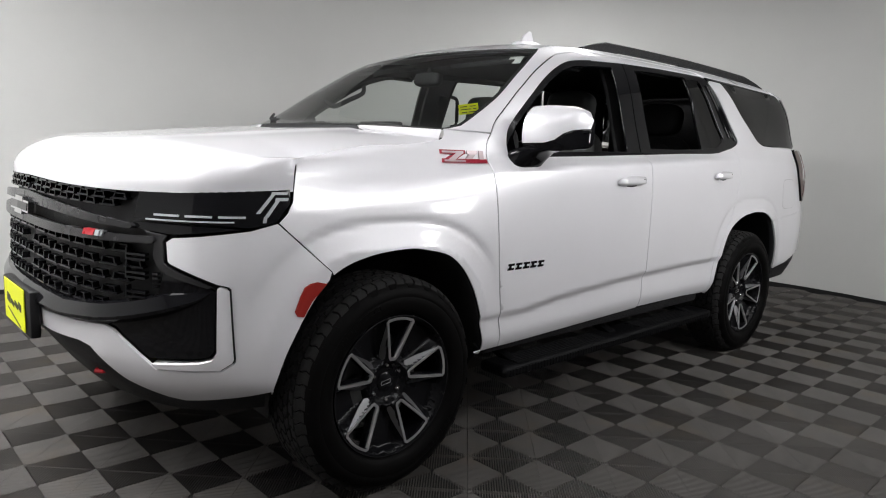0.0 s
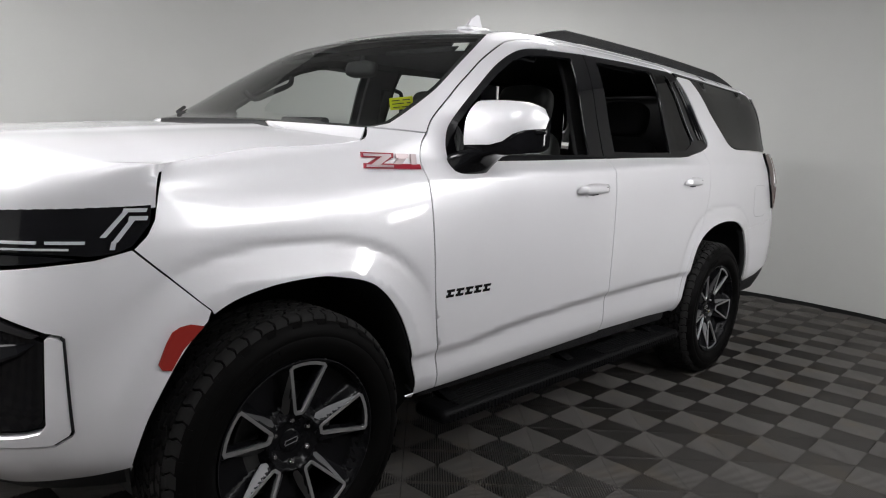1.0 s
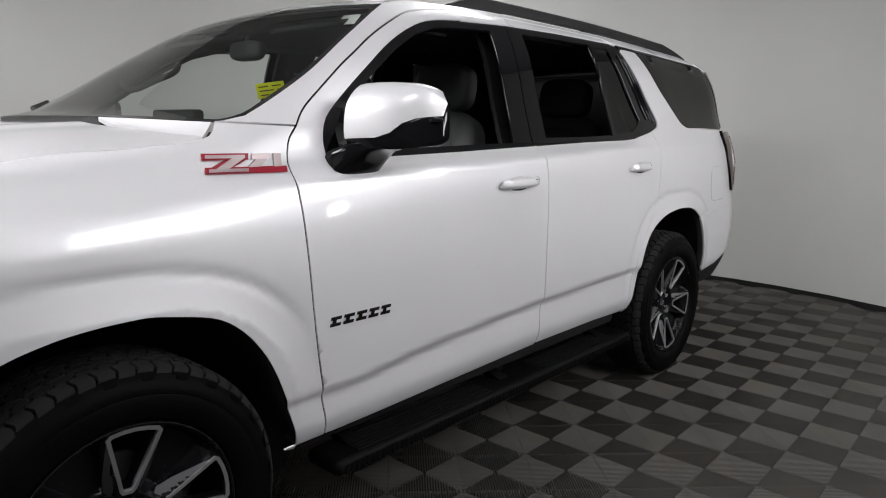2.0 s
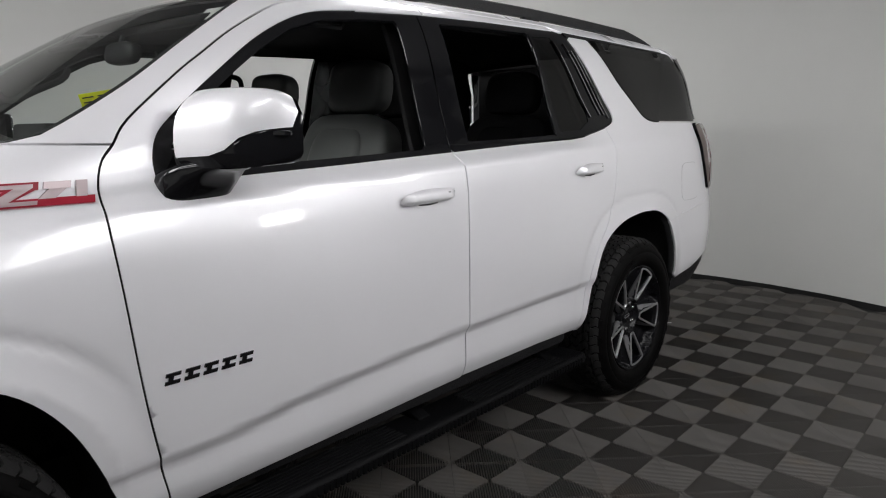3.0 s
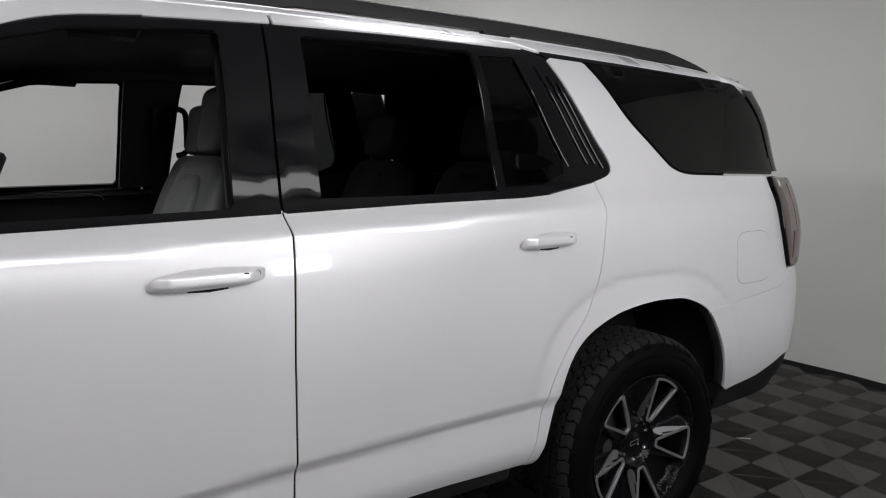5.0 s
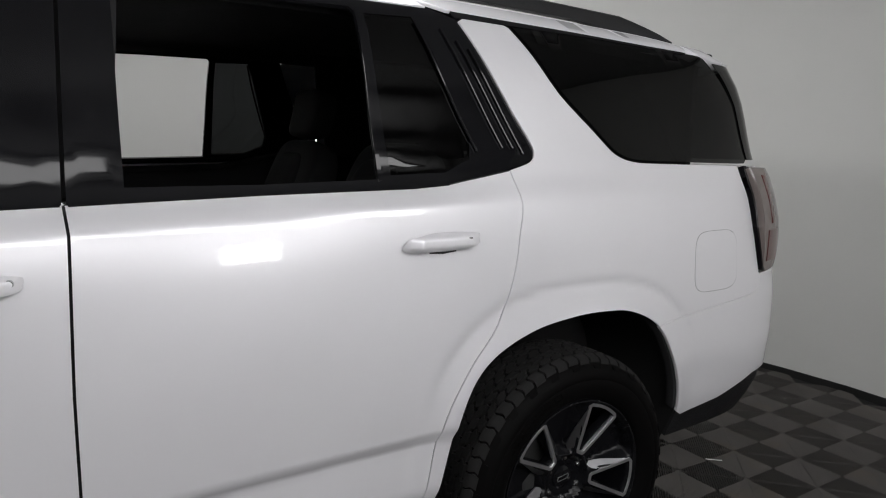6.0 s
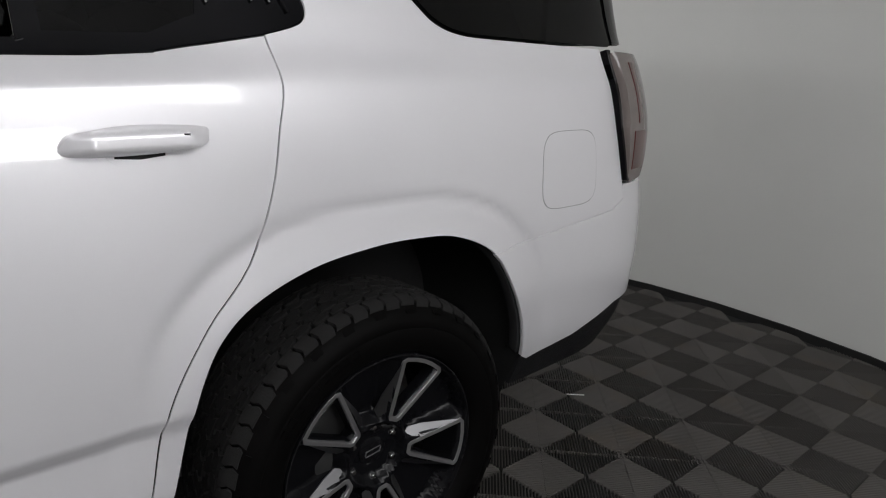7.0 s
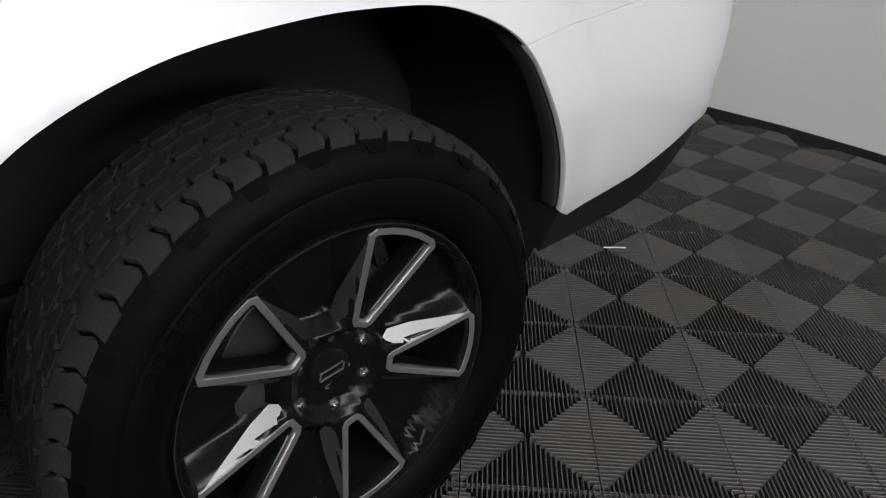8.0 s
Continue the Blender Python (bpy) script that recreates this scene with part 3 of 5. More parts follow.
front_of_arch = [p for p in arch_f if p[0] <= -0.285]
rear_of_arch = [p for p in arch_f if p[0] >= -0.285]
s_tail = float(s_at(3.92))
joint = [p for p in arch_r if p[0] >= 3.375][0]

# black shell behind the gaps, also the lining of the cabin
for side in (-1, 1):
    shell = side_line([(0.47, 0.50), (2.50, 0.52)]) + side_line([(x - 0.01, z + 0.012) for x, z in arch_r if z > 0.55]) + side_line([(3.54, 0.60), (3.95, 0.66), (3.95, 1.42), (3.30, 1.42), (2.80, 1.41), (2.47, 1.352), (1.70, 1.328), (0.66, 1.305), (0.40, 1.36), (0.1, 1.33), (-0.35, 1.27), (-0.42, 1.10), (-0.31, 0.93)]) \
        + side_line([(x, z + 0.012) for x, z in rear_of_arch])
    panel("inner_shell", shell, DARK, car, side, off=-0.014, step=0.06, shrink=0.0, thick=0.03)

for side in (-1, 1):
    fender = [(1.405, 0.905), (1.205, 1.078), (1.236, 1.11), (1.256, 1.15)] + side_line(curve(FENDER_TOP, 3)) + side_line(curve(DOOR_SEAM[:7], 4)[::-1]) + side_line([(0.449, 0.482)]) + side_line(rear_of_arch[::-1])
    panel("fender", fender, PAINT, car, side, step=0.02, shrink=0.003, thick=0.005)
    # strip from the windscreen pillar over the doors to the rear
    rail = side_line([(0.325, 1.420)] + curve(WIND_EDGE[1:], 4) + curve(ROOF_EDGE[1:], 4) + [(3.80, 1.826), (3.3, 1.838), (2.90, 1.845), (2.70, 1.850), (2.63, 1.868)] + [(2.575, 1.872), (2.11, 1.872)] + curve(DOOR_SEAM[6:], 4)[::-1])
    panel("roof_side", rail, PAINT, car, side, step=0.03, shrink=0.003)
    panel("pillar_inner", side_line(curve(WIND_EDGE[1:], 3) + [(1.15, 1.85)] + curve(DLO_FRONT[:9], 3)[::-1] + [(0.60, 1.34), (0.46, 1.40)]), DARK, car, side, off=-0.022, step=0.05, thick=0.01)

    # front door
    door = panel("front_door", side_line(curve(DOOR_SEAM, 4) + [(1.738, 1.830)] + curve(DLO_TOP[:2], 4)[::-1] + curve(DLO_FRONT, 4)[::-1] + BELT[1:3] + [(1.714, 1.348)] + SEAM_B + [(1.70, 0.522), (1.1, 0.505)]),
                 PAINT, car, side, step=0.015, shrink=0.003, thick=0.005)
    rear_door = panel("rear_door", side_line([(1.714, 0.528)] + SEAM_B[::-1] + [(1.714, 1.3482)] + BELT[4:] + curve(REAR_SEAM, 4)[::-1] + [(2.49, 0.515), (2.2, 0.528)]), PAINT, car, side, step=0.015, shrink=0.003, thick=0.005)
    panel("door_frame", side_line([(1.744, 1.831), (2.111, 1.843), (2.575, 1.848), (2.63, 1.85), (2.60, 1.870), (2.11, 1.870), (1.744, 1.868)]), PAINT, rear_door, side, step=0.03)

    # quarter panel and rear bumper
    quarter = side_line(curve(REAR_SEAM, 4) + curve(PILLAR_C, 4)[1:] + [(2.74, 1.828)] + [(2.885, 1.826)] + curve([(x - 0.006, z - 0.004) for x, z in QUARTER], 3)) + [(s_tail - 0.01, 1.21), (s_tail + 0.012, 1.05), (s_tail + 0.02, 0.995), (5.572, 0.966)] + side_line([joint]) \
        + side_line([p for p in arch_r if p[0] < joint[0] - 0.004][::-1]) + side_line([(2.54, 0.505)])
    panel("quarter_panel", quarter, PAINT, car, side, step=0.02, shrink=0.001, thick=0.006)
    # gloss trim behind the side windows
    front_open = [(0.70, 1.345), (0.695, 1.40), (0.73, 1.455), (0.80, 1.510), (0.90, 1.583), (1.02, 1.666), (1.14, 1.732), (1.26, 1.769), (1.42, 1.786), (1.585, 1.795), (1.595, 1.785), (1.597, 1.60), (1.596, 1.372), (1.585, 1.358), (1.2, 1.349), (0.9, 1.342)]
    rear_open = [(1.823, 1.378), (1.818, 1.60), (1.814, 1.795), (1.824, 1.806), (2.1, 1.814), (2.365, 1.818), (2.376, 1.808), (2.386, 1.60), (2.396, 1.40), (2.385, 1.389), (2.1, 1.380)]
    fixed_open = [(2.425, 1.40), (2.405, 1.805), (2.56, 1.812), (2.61, 1.72), (2.70, 1.50), (2.69, 1.44), (2.60, 1.405)]
    trim_f = side_line(curve(DLO_FRONT, 3) + [(1.711, 1.830)] + [(1.711, 1.346)] + BELT[1:3][::-1])
    trim_r = side_line([(1.717, 1.346), (1.717, 1.830)] + DLO_TOP[2:] + [(2.64, 1.846), (2.718, 1.826)] + curve(PILLAR_C, 3)[::-1] + BELT[3:8][::-1][:-1])
    panel("window_surround", trim_f, GLOSS, door, side, off=-0.006, holes=[side_line(front_open)], step=0.05, thick=0.014, shrink=0.001, label="gloss black window surround and pillar cover")
    panel("window_surround", trim_r, GLOSS, rear_door, side, off=-0.006, holes=[side_line(rear_open), side_line(fixed_open)], step=0.05, thick=0.014, shrink=0.001, label="gloss black window surround and pillar cover")
    panel("pillar_trim", side_line([(1.60, 1.34), (1.60, 1.81), (1.84, 1.815), (1.81, 1.36)]), DARK, car, side, off=-0.075, step=0.06, thick=0.02)
    panel("header_trim", side_line([(1.15, 1.775), (1.45, 1.792), (2.4, 1.822), (3.8, 1.82), (3.8, 1.86), (2.4, 1.888), (1.45, 1.878), (1.15, 1.845)]), DARK, car, side, off=-0.055, step=0.08, thick=0.01)
    panel("belt_strip", side_line([(0.66, 1.331), (0.865, 1.331), (1.191, 1.339), (1.706, 1.355), (1.706, 1.344), (1.191, 1.328), (0.865, 1.320), (0.66, 1.321)]), GLOSS, door, side, off=0.004, step=0.03, thick=0.012, shrink=0)
    panel("belt_strip", side_line([(1.720, 1.355), (2.10, 1.368), (2.476, 1.377), (2.60, 1.386), (2.60, 1.374), (2.476, 1.366), (2.10, 1.357), (1.720, 1.344)]), GLOSS, rear_door, side, off=0.004, step=0.03, thick=0.012, shrink=0)
    panel("division_bar", side_line([(2.388, 1.385), (2.378, 1.815), (2.388, 1.82), (2.399, 1.388)]), GLOSS, rear_door, side, off=-0.002, step=0.03, thick=0.012, shrink=0)
    panel("fixed_pane", side_line(fixed_open), TINTED, rear_door, side, off=-0.009, step=0.05, thick=0.005, shrink=-0.004)
    for xa, xb, z0, z1 in ((2.565, 2.715, 1.46, 1.80), (2.655, 2.80, 1.47, 1.79), (2.70, 2.835, 1.47, 1.76), (2.735, 2.868, 1.455, 1.74)):
        bm = bmesh.new()
        zs = np.linspace(z1, z0, 9)
        line = skin(s_at(np.linspace(xa, xb, 9)), zs, -0.003)
        add_tube(bm, [(x, y * -side, z) for x, y, z in line], 0.0042, 8)
        part("trim_rib", bm, GLOSS, rear_door)
    # rear quarter glass and the black line above it
    panel("quarter_glass", side_line([(x + 0.008, z + 0.002) for x, z in curve(QUARTER, 3)]) + [(s_tail + 0.055, 1.437), (s_tail + 0.075, 1.447), (s_tail + 0.07, 1.47), (5.671, 1.648), (5.605, 1.79), (5.592, 1.815), (5.57, 1.821)] + side_line([(3.3, 1.831)]), TINTED, car, side, off=-0.004, step=0.05, thick=0.004,
          label="dark tinted rear quarter glass")
    panel("drip_strip", side_line([(2.722, 1.829), (2.71, 1.847), (2.90, 1.843), (3.3, 1.836), (3.80, 1.824), (3.78, 1.818), (3.3, 1.829), (2.90, 1.829)]), GLOSS, car, side, off=-0.001, step=0.04, thick=0.008, shrink=0)
    panel("rear_trim_inner", side_line([(2.95, 1.40), (2.80, 1.85), (3.75, 1.85), (3.90, 1.40)]), DARK, car, side, off=-0.20, step=0.1, thick=0.02)
    # tail lamp
    s0 = s_tail
    def lens_out(z):
        return 0.006 + 0.036 * np.clip((z - 1.03) / 0.20, 0, 1) ** 0.7 * np.clip((1.50 - z) / 0.10, 0, 1)
    lamp = panel("tail_lamp", [(s0 + 0.002, 1.428), (s0 - 0.006, 1.21), (s0 + 0.018, 1.06), (s0 + 0.04, 1.04), (s0 + 0.12, 1.05), (s0 + 0.20, 1.16), (s0 + 0.23, 1.30), (s0 + 0.22, 1.425)], TAILCLEAR, car, side, off=lens_out, step=0.03, thick=0.05, label="smoked tail lamp lens")
    panel("red_lens", [(s0 + 0.03, 1.20), (s0 + 0.03, 1.08), (s0 + 0.11, 1.08), (s0 + 0.16, 1.17), (s0 + 0.16, 1.20)], TAILRED, lamp, side, off=lambda z: lens_out(z) + 0.003, step=0.03, thick=0.01, label="dark red lower lens")
    panel("lamp_edge", [(s0 + 0.000, 1.430), (s0 - 0.008, 1.21), (s0 + 0.016, 1.05), (s0 + 0.032, 1.05), (s0 + 0.014, 1.21), (s0 + 0.022, 1.430)], GLOSS, lamp, side, off=0.014, step=0.03, thick=0.03, shrink=0)
    panel("light_guide", [(s0 + 0.06, 1.22), (s0 + 0.06, 1.40), (s0 + 0.085, 1.40), (s0 + 0.085, 1.22)], TAILRED, lamp, side, off=lambda z: lens_out(z) + 0.003, step=0.03, thick=0.006)

    # fuel flap on the left
    if side < 0:
        ring = [(5.245 + 0.12 + 0.118 * math.copysign(abs(math.cos(a)) ** 0.45, math.cos(a)), 1.106 + 0.104 * math.copysign(abs(math.sin(a)) ** 0.45, math.sin(a))) for a in np.linspace(0, 2 * math.pi, 49)[:-1]]
        panel("fuel_flap", ring, PAINT, car, side, off=0.0012, step=0.03, thick=0.004, shrink=0.001)
        wide = [(5.365 + (a - 5.365) * 1.008, 1.106 + (b - 1.106) * 1.009) for a, b in ring]
        panel("flap_gap", wide, BLACK, car, side, off=0.0003, holes=[ring], step=0.02, thick=0.001, shrink=0)

    # door handles
    for owner, x0, x1, z in ((door, 1.379, 1.640, 1.211), (rear_door, 2.413, 2.672, 1.238)):
        a0, a1 = float(s_at(x0)), float(s_at(x1))
        mid = (a0 + a1) / 2
        def handle_shape(u, v, a0=a0, a1=a1, z=z):
            t = (u - a0) / (a1 - a0)
            out = 0.034 * np.clip(np.minimum(t, 1 - t) / 0.16, 0, 1) ** 0.6 * (1 - 0.25 * t) * np.clip(1 - ((v - z) / 0.026) ** 4, 0, 1) + 0.002
            q = skin(u, v)
            return q + np.stack([0 * u, -out, 0 * u], -1)
        base = [(a0, z - 0.012), (a0 + 0.02, z - 0.021), (mid, z - 0.022), (a1 - 0.06, z - 0.016), (a1 - 0.01, z - 0.010), (a1, z), (a1 - 0.008, z + 0.018), (mid + 0.03, z + 0.024), (mid - 0.06, z + 0.022), (a0 + 0.015, z + 0.012)]
        v, f, nn = sheet(handle_shape, curve(base + base[:1], 4)[:-1], step=0.011, shrink=0, thick=0.004, mirror=side > 0)
        mesh_ob("handle", v, f, PAINT, owner, normals=nn)
        cup = [(mid + 0.062 * math.cos(a), z - 0.016 + 0.030 * math.sin(a)) for a in np.linspace(math.pi, 2 * math.pi, 14)]
        panel("handle_cup", cup, PAINT, owner, side, off=0.0012, step=0.02, thick=0.002, shrink=0)
        # shade below the grip, drawn as a thin black patch on the skin
        panel("cup_shade", [(mid - 0.045, z - 0.0225), (mid + 0.045, z - 0.017), (mid + 0.045, z - 0.027), (mid + 0.0, z - 0.031), (mid - 0.045, z - 0.028)], BLACK, owner, side, off=0.0022, step=0.03, thick=0.002, shrink=0, label="thin dark patch painting the shade under the handle")
        blocks("lock", [skin_block(a1 - 0.057, a1 - 0.045, z - 0.001, z + 0.010, 0.0, 0.0285, side > 0)], BLACK, owner)
        if owner is door:
            bm = bmesh.new()
            c = skin(a1 - 0.021, z + 0.006) * (1, 1 if side < 0 else -1, 1)
            add_lathe(bm, pose(*c, 90 * -side, 0, 0) @ pose(0, 0, 0.012), [(0.0, 0.004), (0.005, 0.004), (0.0065, 0.006), (0.008, 0.004), (0.008, -0.012)], 16)
            part("lock_cylinder", bm, SILVER, owner, "small bright lock cylinder")

    # door badge: five slanted plain marks
    badge = empty("badge", parent=door)
    for i in range(5):
        a = float(s_at(0.583)) + 0.0505 * i
        blocks("badge_mark", [skin_block(a, a + 0.038, 0.854, 0.863, 0, 0.004, side > 0, 0.003), skin_block(a - 0.004, a + 0.034, 0.835, 0.844, 0, 0.004, side > 0, 0.003), skin_block(a + 0.006, a + 0.018, 0.844, 0.854, 0, 0.004, side > 0, 0.003)], GLOSS, badge, "gloss black slanted mark of a door badge")
    # fender badge
    a = float(s_at(0.245))
    badge = blocks("badge", [skin_block(a, a + 0.235, 1.286, 1.302, 0, 0.006, side > 0, 0.006, 6), skin_block(a + 0.002, a + 0.13, 1.320, 1.337, 0, 0.006, side > 0, 0.004, 4),
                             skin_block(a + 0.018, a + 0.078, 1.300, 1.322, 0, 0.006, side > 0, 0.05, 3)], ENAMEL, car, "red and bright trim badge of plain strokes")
    blocks("bright_stroke", [skin_block(a + 0.010, a + 0.120, 1.290, 1.298, 0, 0.0075, side > 0, 0.003, 6), skin_block(a + 0.010, a + 0.120, 1.325, 1.333, 0, 0.0075, side > 0, 0.002, 4), skin_block(a + 0.030, a + 0.066, 1.297, 1.326, 0, 0.0075, side > 0, 0.055, 3),
                             skin_block(a + 0.140, a + 0.195, 1.321, 1.336, 0, 0.0065, side > 0, 0.004, 3), skin_block(a + 0.125, a + 0.160, 1.301, 1.322, 0, 0.0065, side > 0, 0.028, 3), skin_block(a + 0.202, a + 0.225, 1.301, 1.336, 0, 0.0065, side > 0, 0.008)], BADGE, badge)
    # amber marker at the bumper's edge
    edge = [(float(s_at(x_on([p for p in ARCH_F if p[0] < -0.2], z))) - 0.006, z) for z in (0.868, 0.84, 0.81, 0.775)]
    panel("side_marker", [(1.264, 0.780), (1.284, 0.832), (1.300, 0.862), (1.322, 0.874), (1.350, 0.878)] + edge + [(1.300, 0.757), (1.274, 0.762)], ORANGE, car, side, off=0.006, step=0.02, thick=0.012, label="amber red side marker lamp")

# ---- front end ----
bumper = [(0, 0.605), (0.25, 0.612), (0.45, 0.628), (0.52, 0.622), (0.669, 0.520), (0.80, 0.462), (0.867, 0.452), (1.02, 0.472), (1.193, 0.496)] + side_line(front_of_arch) + [(1.405, 0.905), (1.203, 1.076), (1.117, 1.054), (0.95, 1.034), (0.867, 1.026), (0.846, 1.012), (0.852, 0.950), (0.862, 0.942), (1.011, 0.882),
          (1.040, 0.876), (1.053, 0.868), (1.066, 0.628), (1.060, 0.616), (1.020, 0.590), (0.798, 0.584), (0.765, 0.612), (0.640, 0.702), (0.60, 0.712), (0.35, 0.690), (0, 0.660)]
front_bumper = panel("front_bumper", bumper, PAINT, car, 0, step=0.025, thick=0.012, shrink=0.0005)
panel("grille_backing", [(0, 0.50), (0.55, 0.53), (0.7, 0.50), (1.0, 0.50), (1.08, 0.62), (1.07, 0.88), (0.88, 0.98), (0.87, 1.04), (1.05, 1.06), (1.20, 1.08), (1.245, 1.13), (1.245, 1.20), (1.10, 1.20), (0.7, 1.20), (0, 1.20)], BLACK, car, 0, off=-0.03, step=0.06, thick=0.02)
for side in (-1, 1):
    panel("fang_frame", [(1.008, 0.868), (1.020, 0.874), (1.040, 0.868), (1.050, 0.862), (1.062, 0.632), (1.056, 0.620), (1.016, 0.595), (0.800, 0.588), (0.782, 0.606), (0.95, 0.622), (0.99, 0.632), (1.004, 0.652)], PAINT, front_bumper, side, off=0.004, step=0.03, thick=0.03, label="white painted frame round the bumper opening")
for side in (-1, 1):
    panel("frame_gap", [(1.046, 0.876), (1.054, 0.866), (1.0665, 0.634), (1.0605, 0.634), (1.049, 0.862), (1.042, 0.870)], BLACK, front_bumper, side, off=0.0055, step=0.03, thick=0.004, shrink=0)
panel("lower_trim", [(0, 0.668), (0.35, 0.698), (0.60, 0.720), (0.65, 0.712), (0.775, 0.622), (0.95, 0.634), (0.985, 0.642), (0.998, 0.66), (1.004, 0.858), (0.99, 0.866), (0.86, 0.925), (0.835, 0.915), (0.815, 0.845), (0.72, 0.795), (0.631, 0.772), (0.35, 0.748), (0, 0.740)], GLOSS, car, 0, off=-0.006, step=0.03, thick=0.04, label="gloss black lower grille surround")
for side in (-1, 1):
    panel("surround", [(0.765, 1.045), (0.845, 1.035), (0.834, 1.012), (0.840, 0.945), (0.86, 0.93), (1.0, 0.874), (0.98, 0.866), (0.85, 0.905), (0.815, 0.93), (0.80, 0.96), (0.80, 1.01)], GREYBAR, car, side, off=0.0, step=0.03, thick=0.03)
for z0, z1, e0, e1, s1 in ((1.068, 1.112, 1.046, 1.068, 0.72), (0.985, 1.022, 1.004, 1.030, 0.80)):
    panel("grille_bar", [(0, z0), (0.3, z0 - 0.2 * (z0 - e0)), (s1, e0), (s1 + 0.012, (e0 + e1) / 2), (s1, e1), (0.3, z1 - 0.25 * (z1 - e1)), (0, z1)], GREYBAR, car, 0, off=0.012, step=0.03, thick=0.03, label="satin dark grey grille bar")
for m in (False, True):
    rows = []
    # staggered wide links of the grille mesh, each an open tray with raised ends
    for j, z in enumerate(np.arange(0.775, 0.975, 0.048)):
        for i in range(8):
            s0 = 0.01 + 0.104 * i + (0.052 if j % 2 else 0)
            top = 0.80 if z > 0.85 else 0.70
            if s0 + 0.085 < top:
                rows += [skin_block(s0, s0 + 0.078, z, z + 0.006, -0.045, -0.002, m, 0.0, 3), skin_block(s0 + 0.004, s0 + 0.010, z, z + 0.024, -0.045, -0.004, m, 0.006), skin_block(s0 + 0.066, s0 + 0.072, z, z + 0.024, -0.045, -0.004, m, -0.006),
                         skin_block(s0 + 0.016, s0 + 0.062, z + 0.020, z + 0.024, -0.045, -0.012, m, 0.0, 3)]
    for j, z in enumerate((1.112, 1.135, 1.158)):
        for i in range(8):
            s0 = 0.01 + 0.094 * i + (0.047 if j == 1 else 0)
            if s0 + 0.08 < 0.71:
                rows += [skin_block(s0, s0 + 0.070, z, z + 0.006, -0.04, 0.0, m, 0.0, 3), skin_block(s0 + 0.012, s0 + 0.058, z + 0.017, z + 0.021, -0.04, -0.006, m, 0.0, 3), skin_block(s0 + 0.004, s0 + 0.010, z, z + 0.020, -0.04, -0.004, m, 0.008), skin_block(s0 + 0.060, s0 + 0.066, z, z + 0.020, -0.04, -0.004, m, -0.008)]
    tagged(blocks("grille_mesh", rows, GRILLE, car, "gloss black grille mesh of staggered links"), kind="stuff")
    for z in (0.962, 0.946, 0.902, 0.886, 0.838, 0.822):
        blocks("vent_fin", [skin_block(0.705, 0.775, z, z + 0.007, -0.02, 0.006, m, 0.0, 3), skin_block(0.700, 0.706, z, z + 0.022, -0.02, 0.006, m)], GLOSS, car)
    for k in range(4):
        blocks("side_fin", [skin_block(0.80, 0.818, 0.862 + 0.014 * k, 0.868 + 0.014 * k, -0.02, 0.002, m)], GLOSS, car)
    # headlamp
    hl = panel("headlamp", [(0.722, 1.078), (0.735, 1.182), (0.95, 1.187), (1.110, 1.192), (1.250, 1.196), (1.247, 1.14), (1.203, 1.084), (1.160, 1.066), (1.10, 1.062), (1.0, 1.070)], GLOSS, car, 1 if m else -1, off=-0.004, step=0.03, thick=0.02, label="dark headlamp with thin white light guides")
    blocks("light_guide", [skin_block(0.80 + 0.105 * k, 0.885 + 0.105 * k, 1.094, 1.101, -0.004, 0.003, m, 0.0, 3) for k in range(3)] + [skin_block(0.77, 1.06, 1.079, 1.084, -0.004, 0.002, m, 0, 5),
           skin_block(1.178, 1.236, 1.170, 1.179, -0.004, 0.004, m, 0.003, 3), skin_block(1.128, 1.142, 1.110, 1.172, -0.004, 0.004, m, 0.052),
           skin_block(1.192, 1.238, 1.150, 1.160, -0.004, 0.004, m, 0.003, 3), skin_block(1.156, 1.170, 1.098, 1.152, -0.004, 0.004, m, 0.040), skin_block(1.151, 1.163, 1.080, 1.100, -0.004, 0.004, m, 0.004)], LENS, hl)
    panel("lamp_sill", [(0.70, 1.052), (0.72, 1.072), (1.0, 1.066), (1.10, 1.058), (1.02, 1.048), (0.87, 1.035), (0.78, 1.042)], GLOSS, car, 1 if m else -1, off=-0.006, step=0.03, thick=0.02)
for m in (False, True):
    # a ledge whose upper face slopes down and out, thinning towards both ends
    ss = np.linspace(0.0, 0.992, 28)
    bulge = np.clip((0.992 - ss) / 0.15, 0, 1) ** 0.6
    rise = np.interp(ss, [0, 0.35, 0.60, 0.72, 0.85, 0.992], [0.752, 0.760, 0.788, 0.812, 0.846, 0.858])
    rings = [skin(ss, rise - dz * bulge, 0.004 + out * bulge - 0.01 * (1 - bulge)) * (1, -1 if m else 1, 1) for dz, out in ((-0.004, -0.016), (0.004, 0.0), (0.046, 0.018), (0.058, 0.015), (0.075, -0.012))]
    verts = [p for ring in rings for p in ring]
    faces = [(a * 28 + k, a * 28 + k + 1, (a + 1) * 28 + k + 1, (a + 1) * 28 + k) for a in range(4) for k in range(27)]
    mesh_ob("bumper_ledge", verts, [f[::-1] for f in faces] if m else faces, GLOSS, car, "gloss black ledge of the lower grille", smooth=25)
